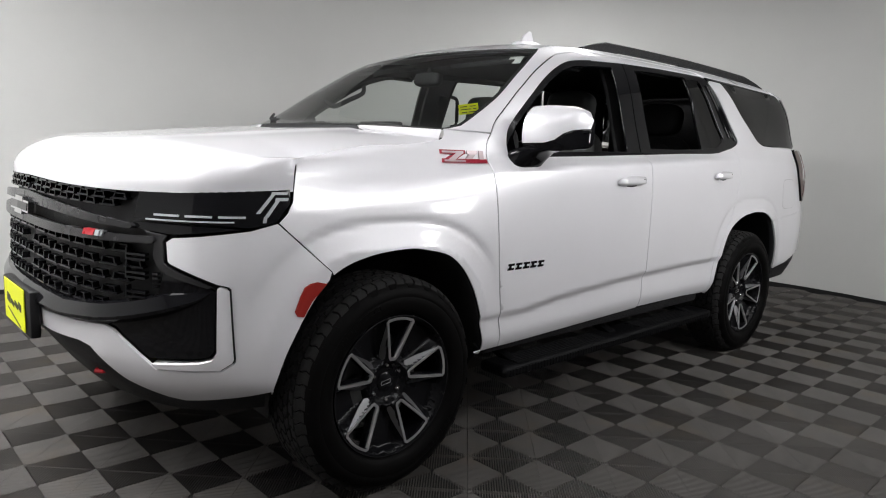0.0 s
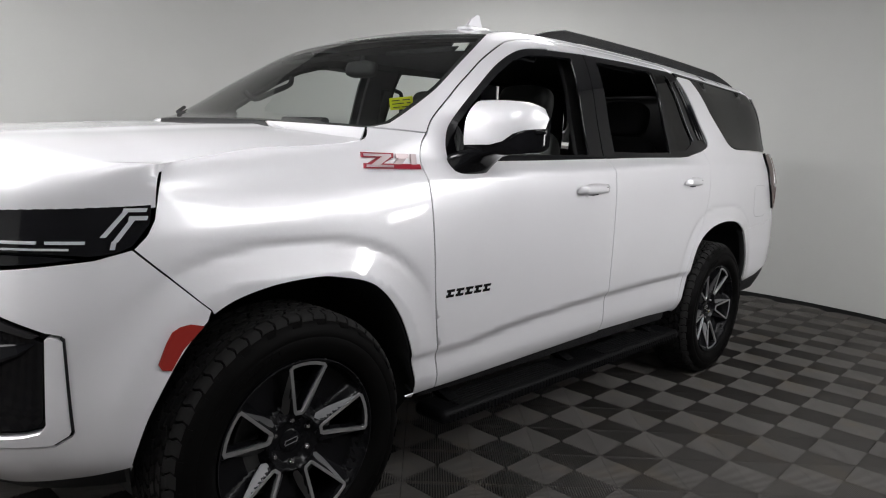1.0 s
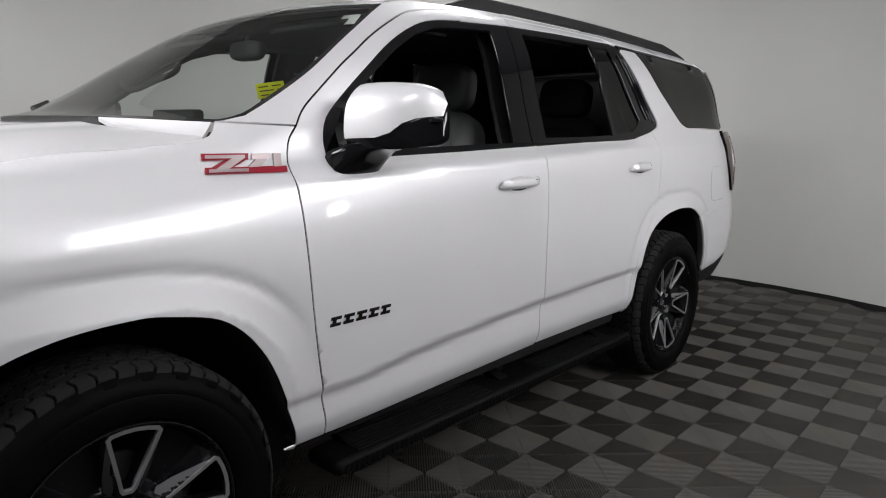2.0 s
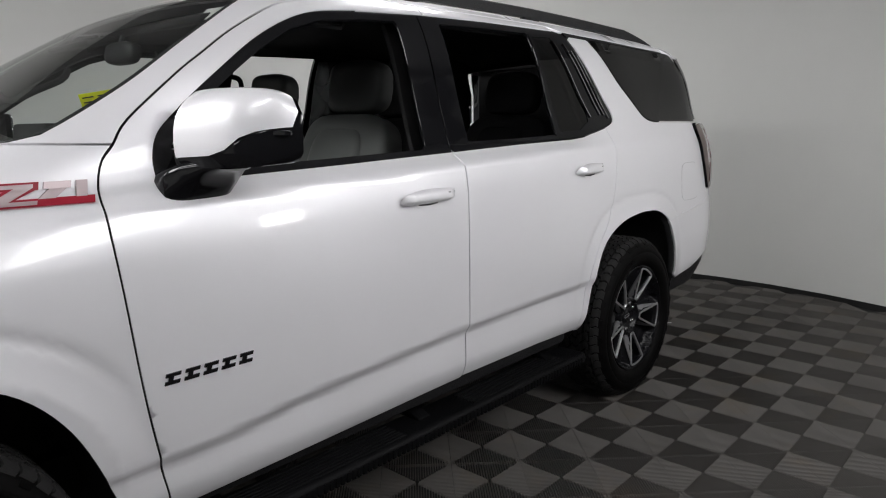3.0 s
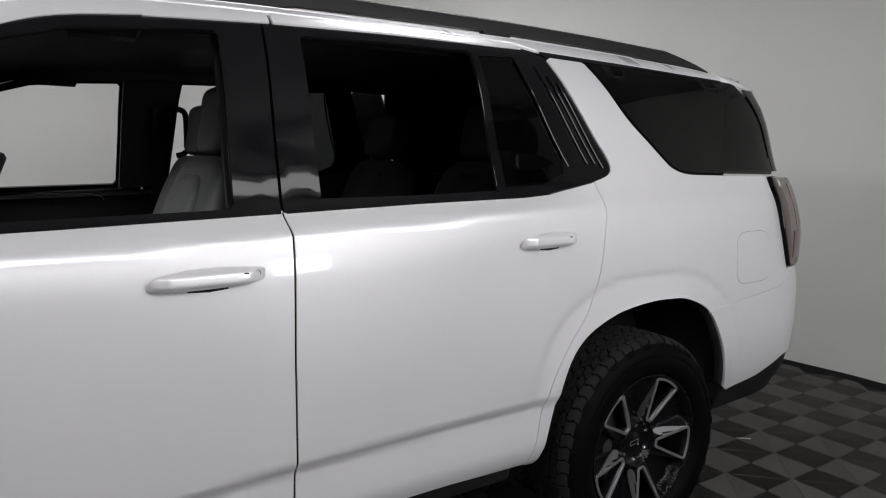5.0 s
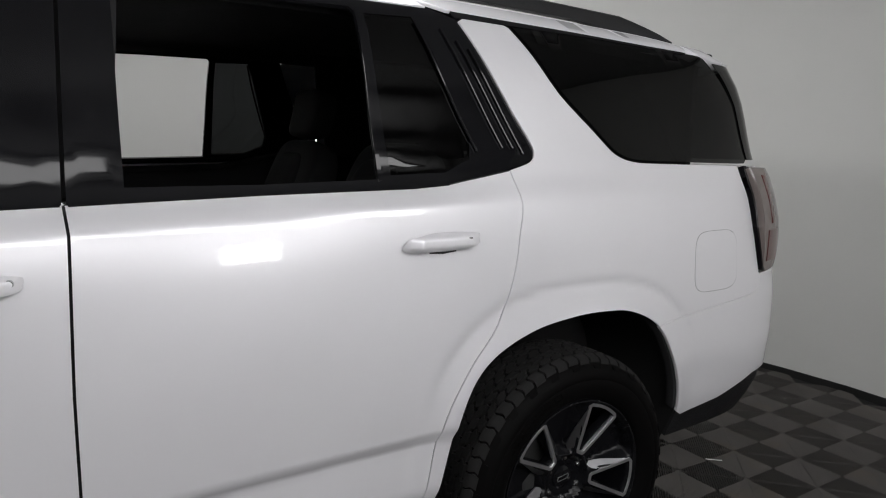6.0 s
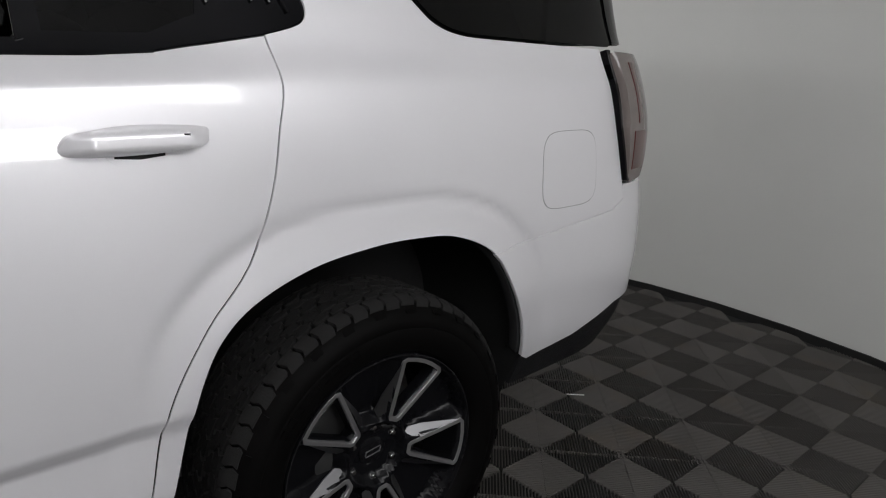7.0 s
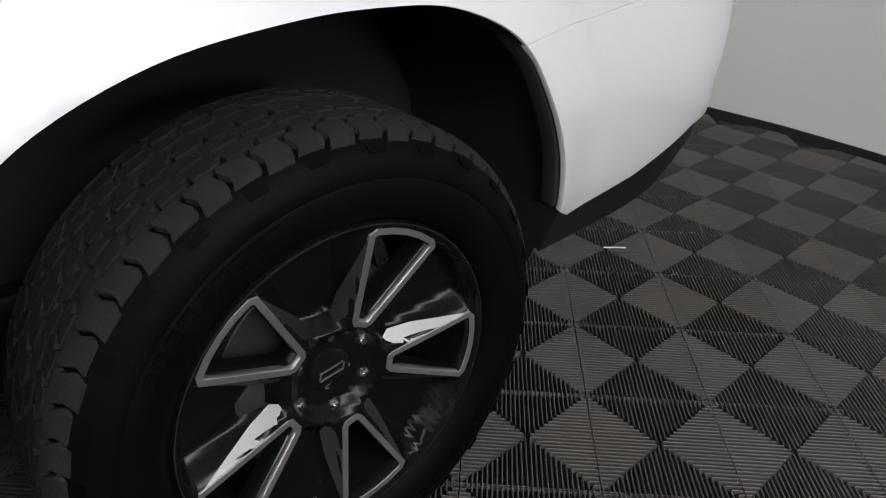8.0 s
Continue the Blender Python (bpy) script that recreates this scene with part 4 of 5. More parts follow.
# front badge of the grille: a plain slanted cross outline, and a small red mark
blocks("front_badge", [skin_block(0.0, 0.11, 1.03, 1.075, 0.01, 0.03, m, 0.0, 3) for m in (False, True)] + [skin_block(0.0, 0.045, 1.018, 1.086, 0.01, 0.031, m) for m in (False, True)], CHROME, car, "dark chrome emblem of plain bars")
blocks("front_badge_face", [skin_block(0.0, 0.10, 1.038, 1.067, 0.012, 0.032, m, 0.0, 3) for m in (False, True)], GLOSS, car)
blocks("grille_badge", [skin_block(0.515, 0.57, 1.012, 1.032, 0.0, 0.02, False, 0.01)], RED, car, "small red grille badge")
blocks("grille_badge_mark", [skin_block(0.578, 0.597, 1.013, 1.032, 0.0, 0.02, False, 0.006), skin_block(0.605, 0.613, 1.013, 1.032, 0.0, 0.02, False, 0.006)], LENS, car)
# dark dam, skid plate and tow hooks under the bumper
panel("air_dam", [(0, 0.61), (0.45, 0.625), (0.62, 0.555), (0.80, 0.465), (1.0, 0.47), (1.18, 0.50), (1.18, 0.40), (0.8, 0.36), (0.5, 0.37), (0, 0.38)], BLACK, car, 0, off=-0.035, step=0.06, thick=0.04)
for y in (-0.42, 0.42):
    bm = bmesh.new()
    add_tube(bm, [(-0.80, y - 0.022, 0.49), (-0.855, y - 0.022, 0.49), (-0.868, y, 0.488), (-0.855, y + 0.022, 0.49), (-0.80, y + 0.022, 0.49)], 0.008, 8)
    part("tow_hook", bm, RED, car, "red painted tow hook")
bm = bmesh.new()
add_box(bm, pose(-1.0, 0, 0.66, 0, 0, 0), (0.035, 0.42, 0.17), 0.008)
plate = part("plate_holder", bm, BLACK, car)
bm = bmesh.new()
add_box(bm, pose(-1.022, 0, 0.665), (0.004, 0.31, 0.155), 0.001, 1)
tag = part("dealer_plate", bm, YELLOW, plate, "bright yellow dealer plate with dark script bars")
bm = bmesh.new()
for y, z, w, h in ((0.08, 0.675, 0.05, 0.07), (0.02, 0.665, 0.05, 0.04), (-0.04, 0.668, 0.05, 0.045), (-0.095, 0.67, 0.04, 0.06), (0, 0.615, 0.2, 0.012)):
    add_box(bm, pose(-1.0245, y, z, 12, 0, 0), (0.002, w, h * 0.45))
part("print", bm, INK, plate)

# ---- hood, windscreen, roof ----
fq = curve(FENDER_TOP[2:8], 4)
FT = skin(s_at([x for x, _ in fq]), np.array([z for _, z in fq]))
corner = skin(np.array(1.260), np.array(1.20))


def hood_shape(q, b):
    a, sign = np.abs(q), np.sign(q)
    front = skin(a * 1.260, np.interp(a, [0, 0.3, 0.55, 0.7, 0.88, 1], [1.190, 1.186, 1.186, 1.190, 1.196, 1.20]), 0.004)
    x0, y0 = front[:, 0], -front[:, 1]
    reach = 0.20 * (1 - a**3.5) + 0.02
    end = 0.125 + 0.175 * np.clip(y0 / 0.93, 0, 1) ** 2
    th = np.clip(b / 0.35, 0, 1) * np.pi / 2
    x = np.where(b < 0.35, x0 + reach * (1 - np.cos(th)), x0 + reach + (end - x0 - reach) * (b - 0.35) / 0.65)
    edge_z = np.interp(x, FT[:, 0], FT[:, 2])
    edge_y = np.interp(x, FT[:, 0], -FT[:, 1])
    y = (y0 - 0.003 * a) * np.interp(x, np.r_[corner[0], FT[:, 0]], np.r_[1, FT[:, 1] / corner[1]])
    mid_z = np.interp(x, [-0.95, -0.76, -0.65, -0.25, 0.0, 0.3], [1.275, 1.295, 1.31, 1.345, 1.366, 1.384])
    u = np.clip(np.abs(y) / edge_y, 0, 1)
    dome = 0.006 * np.exp(-(((np.abs(y) - 0.42) / 0.05) ** 2)) * np.clip((x + 0.7) / 0.4, 0, 1)
    top = edge_z + (mid_z - edge_z) * (1 - u**3.2) + dome
    z = front[:, 2] + (top - front[:, 2]) * np.sin(th)
    return np.stack([x, sign * y, z], -1)


grid_ob("hood", hood_shape, np.r_[-np.linspace(0, 1, 45)[:0:-1], np.linspace(0, 1, 45)], np.linspace(0, 1, 44), PAINT, car, "pearl white hood with a raised middle", thick=0.02)
we = np.array(curve(WIND_EDGE, 4))


def wind_shape(u, v, off=0.0):
    k = np.linspace(0, 1, len(we))
    x, z = np.interp(u, k, we[:, 0]), np.interp(u, k, we[:, 1])
    p = skin(s_at(x), z)
    bow = 0.17 * (1 - u) + 0.06 * u
    c = 1 - np.abs(v) ** 2.4
    return np.stack([p[:, 0] - bow * c + off, v * (-p[:, 1] - 0.004), p[:, 2] + (0.012 + 0.004 * u) * c], -1)


grid_ob("windscreen", wind_shape, np.linspace(0, 1, 24), np.linspace(-1, 1, 40), CLEAR, car, "clear curved windscreen", thick=0.004).visible_shadow = False


def band_shape(u, v):
    """The dark ceramic border behind the windscreen."""
    return wind_shape(u, v, 0.006)


for us, vs in ((np.linspace(0.93, 1, 4), np.linspace(-1, 1, 40)), (np.linspace(0, 1, 20), np.linspace(0.98, 1, 3)), (np.linspace(0, 1, 20), np.linspace(-1, -0.98, 3)), (np.linspace(0.0, 0.05, 4), np.linspace(-1, 1, 40))):
    grid_ob("windscreen_border", band_shape, us, vs, BLACK, car, thick=0.003)


def cowl_shape(u, v, dip=0.03):
    h = hood_shape(np.clip(v, -1, 1), np.ones_like(v))
    w = wind_shape(np.zeros_like(v), v)
    return h + (w - h) * u[:, None] + np.stack([0 * u, 0 * u, -dip * np.sin(np.pi * u) - 0.008 * dip / 0.03], -1)


def cowl_corner_shape(u, v):
    return cowl_shape(u, v, 0.003)


grid_ob("cowl", cowl_shape, np.linspace(0, 1.05, 5), np.linspace(-0.52, 0.52, 30), BLACK, car, "black plastic cowl below the windscreen", thick=0.02)
for sgn in (-1, 1):
    grid_ob("cowl_corner", cowl_corner_shape, np.linspace(0, 0.97, 6), np.linspace(sgn * 0.521, sgn * 0.997, 14), PAINT, car, "white painted corner beside the windscreen", thick=0.012)
bm = bmesh.new()
add_tube(bm, [(0.52, 0.84, 1.462), (0.40, 0.66, 1.43), (0.30, 0.25, 1.402), (0.26, -0.1, 1.40)], 0.009, 6)
part("wiper", bm, BLACK, car)
re_ = np.array(curve(ROOF_EDGE, 4))
roof_line = skin(s_at(re_[:, 0]), re_[:, 1])


def roof_shape(u, v, drop=0.0):
    x0 = 1.05 - 0.06 * (1 - np.abs(v) ** 2.4)
    x = x0 + (3.86 - x0) * u
    xe = np.clip(1.05 + (3.86 - 1.05) * u, 1.05, 3.86)
    z = np.interp(xe, re_[:, 0], re_[:, 1])
    p = skin(s_at(xe), z)
    crown = 0.016 + 0.042 * (1 - np.exp(-np.clip(u, 0, 1) / 0.10)) * np.clip((1 - u) / 0.2, 0.4, 1)
    return np.stack([p[:, 0] + (x - xe), v * (-p[:, 1]), p[:, 2] + crown * (1 - np.abs(v) ** 2.4) - drop], -1)


grid_ob("roof", roof_shape, np.linspace(0, 1, 50), np.linspace(-1, 1, 36), PAINT, car, "pearl white roof skin", thick=0.02)
grid_ob("headliner", lambda u, v: roof_shape(u, v, 0.055), np.linspace(0.02, 0.98, 20), np.linspace(-1.0, 1.0, 16), DARK, car, "dark cloth headliner", thick=0.03)
# tailgate, rear glass and spoiler, rear bumper
s1 = s_tail + 0.235
panel("tailgate", [(s1, 1.0), (S_END, 1.0), (S_END, 1.43), (s1 - 0.01, 1.43), (s1 - 0.002, 1.3)], PAINT, car, 0, step=0.06)
panel("rear_glass", [(s_tail + 0.09, 1.45), (S_END, 1.45), (S_END, 1.80), (5.64, 1.80), (5.69, 1.648)], TINTED, car, 0, off=-0.004, step=0.06, thick=0.004)
panel("rear_spoiler", [(5.555, 1.824), (5.61, 1.808), (S_END, 1.80), (S_END, 1.85), (5.556, 1.858)], PAINT, car, 0, off=0.002, step=0.03, thick=0.04, shrink=0)
rear_bumper = panel("rear_bumper", [(5.572, 0.964), (s_tail + 0.016, 0.993), (s_tail + 0.022, 1.038), (s_tail + 0.25, 1.03), (S_END, 0.995), (S_END, 0.64), (5.78, 0.655), (5.656, 0.648), (5.458, 0.590), (5.262, 0.566)] + side_line([p for p in arch_r if p[0] >= joint[0]][::-1]), PAINT, car, 0, step=0.025, thick=0.012, shrink=0.0008)
panel("lower_valance", [(5.245, 0.575), (5.458, 0.596), (5.656, 0.652), (5.78, 0.66), (S_END, 0.645), (S_END, 0.46), (5.75, 0.47), (5.55, 0.47), (5.26, 0.47)], BLACK, rear_bumper, 0, off=-0.012, step=0.05, thick=0.06, label="black textured lower bumper")

# ---- under the body ----
bm = bmesh.new()
add_box(bm, pose(3.88, 0, 1.25), (0.03, 1.40, 1.16), 0.01)
add_box(bm, pose(3.92, 0, 1.80), (0.16, 1.36, 0.05), 0.01)
part("cargo_lining", bm, DARK, car, "dark cargo area lining")
for name, m, size in (("frame_rail", pose(1.55, 0, 0.46), (4.1, 1.20, 0.14)), ("sill_box", pose(1.51, -0.80, 0.47), (1.95, 0.30, 0.10)), ("sill_box", pose(1.51, 0.80, 0.47), (1.95, 0.30, 0.10)),
                      ("front_crossmember", pose(-0.62, 0, 0.68), (0.40, 0.9, 0.38)), ("rear_crossmember", pose(3.85, 0, 0.62), (0.55, 1.5, 0.30))):
    bm = bmesh.new()
    add_box(bm, m, size, 0.025)
    part(name, bm, BLACK, car)
for side in (-1, 1):
    for arch in (arch_f, arch_r):
        arch = [(arch[0][0] - 0.003, 0.34)] + arch + [(arch[-1][0] + 0.003, 0.34)]
        verts, faces = [], []
        for d in (0.012, 0.10, 0.34, 0.46):
            p = skin(s_at([x for x, _ in arch]), np.array([z for _, z in arch]))
            grow = 0.004 if d < 0.05 else 0.03
            cx = sum(x for x, _ in arch) / len(arch)
            for (x, y, z) in p:
                verts.append((x + (x - cx) * grow, side * (-y - d), z + grow * 0.5))
        n = len(arch)
        faces = [(k * n + i, k * n + i + 1, (k + 1) * n + i + 1, (k + 1) * n + i) for k in range(3) for i in range(n - 1)]
        low = len(verts)
        verts += [(verts[3 * n + i][0], verts[3 * n + i][1], 0.36) for i in range(n)]
        faces += [(3 * n + i, 3 * n + i + 1, low + i + 1, low + i) for i in range(n - 1)]
        mesh_ob("wheel_liner", verts, faces, LINER, car, "dark felt wheel arch liner")
    bm = bmesh.new()
    add_box(bm, pose(1.60, side * 0.925, 0.335), (1.96, 0.165, 0.055), 0.024, 4)
    board = part("running_board", bm, STEP, car, "black running board below the doors")
    for x0, x1 in ((0.72, 1.42), (1.78, 2.42)):
        pad = empty("step_pad", parent=board)
        for k in range(7):
            bm = bmesh.new()
            add_box(bm, pose((x0 + x1) / 2, side * (0.880 + 0.017 * k), 0.364), (x1 - x0, 0.009, 0.008), 0.002, 1)
            part("rib", bm, STEP, pad)
    for x in (0.75, 1.56, 2.38):
        bm = bmesh.new()
        add_box(bm, pose(x, side * 0.84, 0.385, side * -18, 0, 0), (0.06, 0.20, 0.03), 0.006)
        part("bracket", bm, STEP, board)
    bm = bmesh.new()
    for k in range(86):
        add_box(bm, pose(0.66 + 0.022 * k, side * 1.0035, 0.331), (0.012, 0.012, 0.030))
    tagged(part("edge_rib", bm, STEP, board, "fine ribs along the board's outer edge"), kind="stuff")

# ---- wheels ----
TYRE_R, TYRE_W, RIM_R = 0.415, 0.272, 0.270


def build_wheel(phase):
    """A wheel round its axle, its outer face towards -y."""
    top = empty("wheel", parent=car)
    turn = pose(0, 0, 0, 90, 0, 0)
    bm = bmesh.new()
    h = TYRE_W / 2
    prof = [(0.272, h - 0.030), (0.276, h - 0.016), (0.284, h - 0.006), (0.292, h - 0.002), (0.298, h + 0.002), (0.318, h + 0.006), (0.340, h + 0.006), (0.343, h + 0.0045), (0.346, h + 0.006), (0.362, h + 0.002), (0.378, h - 0.006), (0.390, h - 0.017), (0.398, h - 0.034),
            (0.402, 0.06), (0.403, 0.0), (0.402, -0.06), (0.397, -h + 0.034), (0.388, -h + 0.017), (0.372, -h + 0.006), (0.330, -h), (0.285, -h + 0.004), (0.262, -h + 0.03)]
    add_lathe(bm, turn, prof, 120)
    tyre = part("tyre", bm, RUBBER, top, "black all-terrain tyre", smooth=50)
    # tread: rows of close-set zigzag blocks, the outer ones wrapping over the shoulder
    def crown(y):
        y = abs(y)
        return TYRE_R - 0.35 * min(y, 0.08) ** 2 - 14.0 * max(0.0, y - 0.08) ** 2
    verts, faces = [], []
    def block(a, ys, la, zig, depth=0.012):
        base, m = len(verts), len(ys)
        for k, y in enumerate(ys):
            mid = a + zig * math.sin(math.pi * k / (m - 1) * 2 + 0.6) / TYRE_R
            for low, wide in ((0.0, 0.92), (depth, 1.0)):
                r = crown(y) - low
                for sgn in (-1, 1):
                    aa = mid + sgn * wide * la / 2 / TYRE_R
                    verts.append((r * math.cos(aa), y, r * math.sin(aa)))
        for k in range(m - 1):
            p, q = base + 4 * k, base + 4 * (k + 1)
            faces.extend([(p, p + 1, q + 1, q), (p + 1, p + 3, q + 3, q + 1), (p + 2, p, q, q + 2)])
        e = base + 4 * (m - 1)
        faces.extend([(base, base + 2, base + 3, base + 1), (e, e + 1, e + 3, e + 2)])
    rng = random.Random(5)
    n = 56
    pitch = 2 * math.pi / n
    for i in range(n):
        a = pitch * i
        for y0, y1, zig, shift in ((-0.018, 0.018, 0.010, 0.0), (0.025, 0.048, -0.009, 0.42), (-0.048, -0.025, -0.009, 0.55), (0.055, 0.078, 0.008, 0.1), (-0.078, -0.055, 0.008, 0.2)):
            mid = (y0 + y1) / 2 + 0.003 * rng.uniform(-1, 1)
            ys = [mid + (y1 - y0) * u for u in (-0.5, -0.2, 0.1, 0.3, 0.5)]
            full = pitch * TYRE_R * (0.78 + 0.05 * rng.uniform(-1, 1))
            block(a + shift * pitch, ys, full * 1.06, zig)
        for sgn in (-1, 1):
            reach = 0.121 if i % 2 else 0.117
            ys = [sgn * y for y in (0.086, 0.093, 0.100, 0.106, 0.112, reach)]
            block(a + (0.25 if sgn > 0 else 0.65) * pitch, ys, pitch * TYRE_R * 0.89, 0.004, 0.008)
    tagged(mesh_ob("tread", verts, faces, TREAD, tyre, "blocky tread, its lit look put into a paler colour", smooth=20), kind="stuff")
    # small raised lugs below the shoulder and plain raised bars on the sidewall
    verts, faces = [], []
    def wall_bar(a, r0, r1, la, out, y0=None, y1=None):
        base = len(verts)
        y0, y1 = y0 if y0 is not None else -h - 0.004, y1 if y1 is not None else -h - 0.003
        for da in (-la / 2, la / 2):
            for r, y in ((r0, y0 + 0.004), (r0, y0 - out), (r1, y1 - out), (r1, y1 + 0.004)):
                aa = a + da / TYRE_R
                verts.append((r * math.cos(aa), y, r * math.sin(aa)))
        faces.extend([(base, base + 1, base + 2, base + 3), (base + 7, base + 6, base + 5, base + 4)] + [(base + k, base + 4 + k, base + 4 + (k + 1) % 4, base + (k + 1) % 4) for k in range(4)])
    for i in range(n):
        a = pitch * (i + 0.65)
        wall_bar(a, 0.370 if i % 2 else 0.378, 0.388, 0.030, 0.0012, -h + 0.003, -h + 0.016)
    for k in range(2):
        for i in range(9):
            wall_bar(radians(108 + 180 * k) + i * 0.085, 0.318, 0.322, 0.024, 0.002, -h - 0.006, -h - 0.006)
            wall_bar(radians(108 + 180 * k) + i * 0.085, 0.334, 0.338, 0.024, 0.002, -h - 0.006, -h - 0.006)
            wall_bar(radians(108 + 180 * k) + i * 0.085 - 0.026, 0.318, 0.338, 0.005, 0.002, -h - 0.006, -h - 0.006)
    tagged(mesh_ob("shoulder_lug", verts, faces, RUBBER, tyre, "raised lugs and bars on the sidewall", smooth=25), kind="stuff")
    # rim barrel with a bright lip
    bm = bmesh.new()
    add_lathe(bm, turn, [(0.276, h - 0.024), (0.272, h - 0.013), (0.267, h - 0.013), (0.262, h - 0.030), (0.252, h - 0.06), (0.240, -h + 0.04), (0.262, -h + 0.02), (0.268, -h + 0.02)], 96)
    rim = part("rim", bm, RIMBLACK, top, "black alloy rim with five bright-edged windows", smooth=50)
    bm = bmesh.new()
    add_lathe(bm, turn, [(0.2715, h - 0.0115), (0.2695, h - 0.0115), (0.2695, h - 0.0145), (0.2715, h - 0.0145)], 96, closed=True)
    part("rim_lip", bm, GREYBAR, rim, "thin rim edge", smooth=40)
    # the dished face with its five windows; the spokes between are hollowed along their middle
    def face_y(u, v):
        r = np.hypot(u, v)
        return -(h - 0.020 - 0.040 * np.clip(1 - r / 0.262, 0, 1) ** 1.1 - 0.022 * np.clip((0.085 - r) / 0.02, 0, 1) ** 1.0)
    windows = []
    for k in range(5):
        a = radians(phase + 72 * k)
        tri = [(0.104, -6.2), (0.247, -13.2), (0.2505, -12.2), (0.252, -6), (0.2525, 0), (0.252, 6), (0.2505, 12.2), (0.247, 13.2), (0.104, 6.2), (0.100, 4.5), (0.100, -4.5)]
        windows.append([(r * math.cos(a + radians(d)), r * math.sin(a + radians(d))) for r, d in tri])
    circle = [(0.2665 * math.cos(t), 0.2665 * math.sin(t)) for t in np.linspace(0, 2 * math.pi, 97)[:-1]]
    def face(u, v):
        ang = (np.degrees(np.arctan2(v, u)) - phase - 36) / 72
        off = np.abs(ang - np.round(ang)) * 72
        r = np.hypot(u, v)
        dip = np.clip((22 - off) / 10, 0, 1)
        hollow = 0.044 * dip * dip * (3 - 2 * dip) * np.clip((r - 0.085) / 0.03, 0, 1) * np.clip((0.262 - r) / 0.012, 0, 1)
        return np.stack([u, face_y(u, v) + hollow, v], -1)
    vv, ff, nn = sheet(face, circle, holes=windows, step=0.009, shrink=0, thick=0.045)
    mesh_ob("spokes", vv, ff, RIMBLACK, rim, "gloss black spokes", normals=nn)
    def machined(u, v):
        return np.stack([u, face_y(u, v) - 0.0025, v], -1)
    for win in windows:
        wide = tidy(list(win), 0.5, -0.0095)
        wide = [(x * min(1, 0.2645 / math.hypot(x, y)), y * min(1, 0.2645 / math.hypot(x, y))) for x, y in wide]
        vv, ff, nn = sheet(machined, wide, holes=[win], step=0.014, shrink=0, thick=0.010)
        mesh_ob("window_edge", vv, ff, SILVER, rim, "machined bright window edge", normals=nn)
    # a polished blade falls away from each side of a window towards the spoke's middle
    for k in range(5):
        mid = radians(phase + 36 + 72 * k)
        for sgn in (-1, 1):
            def spot(r, d):
                return r * math.cos(mid + radians(d * sgn)), r * math.sin(mid + radians(d * sgn))
            (ax, az), (bx, bz), (cx, cz) = spot(0.252, 20.8), spot(0.118, 25.0), spot(0.112, 9.5)
            rows = np.array([[ax, az, 1], [bx, bz, 1], [cx, cz, 1]])
            flat = np.linalg.solve(rows, face_y(rows[:, 0], rows[:, 1]) + (-0.0015, -0.0015, 0.024))
            def blade(u, v, flat=flat):
                return np.stack([u, flat[0] * u + flat[1] * v + flat[2], v], -1)
            wedge = [spot(r, d) for r, d in ((0.252, 20.8), (0.190, 21.8), (0.118, 25.0), (0.096, 24), (0.092, 14), (0.112, 9.5), (0.150, 13.5))]
            vv, ff, nn = sheet(blade, wedge, step=0.02, shrink=0, thick=0.014)
            mesh_ob("spoke_facet", vv, ff, WEDGE, rim, "polished facet in the spoke", smooth=None)
    # hub, cap, nuts
    bm = bmesh.new()
    add_lathe(bm, turn, [(0.0, h - 0.068), (0.030, h - 0.069), (0.037, h - 0.073), (0.040, h - 0.084), (0.040, h - 0.10)], 40)
    part("hub_cap", bm, GLOSS, rim, "gloss black hub cap")
    bm = bmesh.new()
    yy = -(h - 0.0675)
    for sx in (-1, 1):
        add_box(bm, pose(0, yy, sx * 0.007, 0, -8, 0), (0.044, 0.002, 0.0016))
        add_box(bm, pose(sx * 0.021, yy, 0, 0, 20, 0), (0.0016, 0.002, 0.014))
    part("emblem", bm, SILVER, rim, "thin bright emblem outline")
    for k in range(6):
        a = radians(30 + 60 * k)
        bm = bmesh.new()
        add_lathe(bm, pose(0.068 * math.cos(a), 0, 0.068 * math.sin(a)) @ turn, [(0.0, h - 0.060), (0.006, h - 0.061), (0.0105, h - 0.068), (0.0115, h - 0.11)], 12)
        part("lug_nut", bm, CHROME, rim, "dark chrome lug nut")
    # brake behind the spokes
    bm = bmesh.new()
    add_lathe(bm, turn, [(0.07, 0.030), (0.172, 0.030), (0.174, 0.028), (0.174, 0.006), (0.172, 0.004), (0.07, 0.004)], 48)
    add_lathe(bm, turn, [(0.0, 0.055), (0.07, 0.055), (0.08, 0.045), (0.08, 0.0), (0.0, 0.0)], 32)
    brake = part("brake_disc", bm, BRAKE, top, "grey cast brake disc", smooth=40)
    bm = bmesh.new()
    add_box(bm, pose(0.125 * math.cos(radians(200)), -0.02, 0.125 * math.sin(radians(200)), 0, -20, 0), (0.085, 0.075, 0.17), 0.015)
    part("caliper", bm, BRAKE, top, "grey brake caliper")
    bm = bmesh.new()
    add_lathe(bm, turn, [(0.0, -0.10), (0.20, -0.10), (0.21, -0.09)], 40)
    part("backing_plate", bm, BLACK, top)
    return top


AXLE_Y = -0.879
front_left = build_wheel(12.0)
front_left.matrix_basis = pose(0, AXLE_Y, 0.415)
rear_left = build_wheel(-9.0)
rear_left.matrix_basis = pose(3.076, AXLE_Y, 0.415)
copy_thing(front_left, pose(0, -AXLE_Y, 0.415, 0, 0, 180))
copy_thing(rear_left, pose(3.076, -AXLE_Y, 0.415, 0, 0, 180))

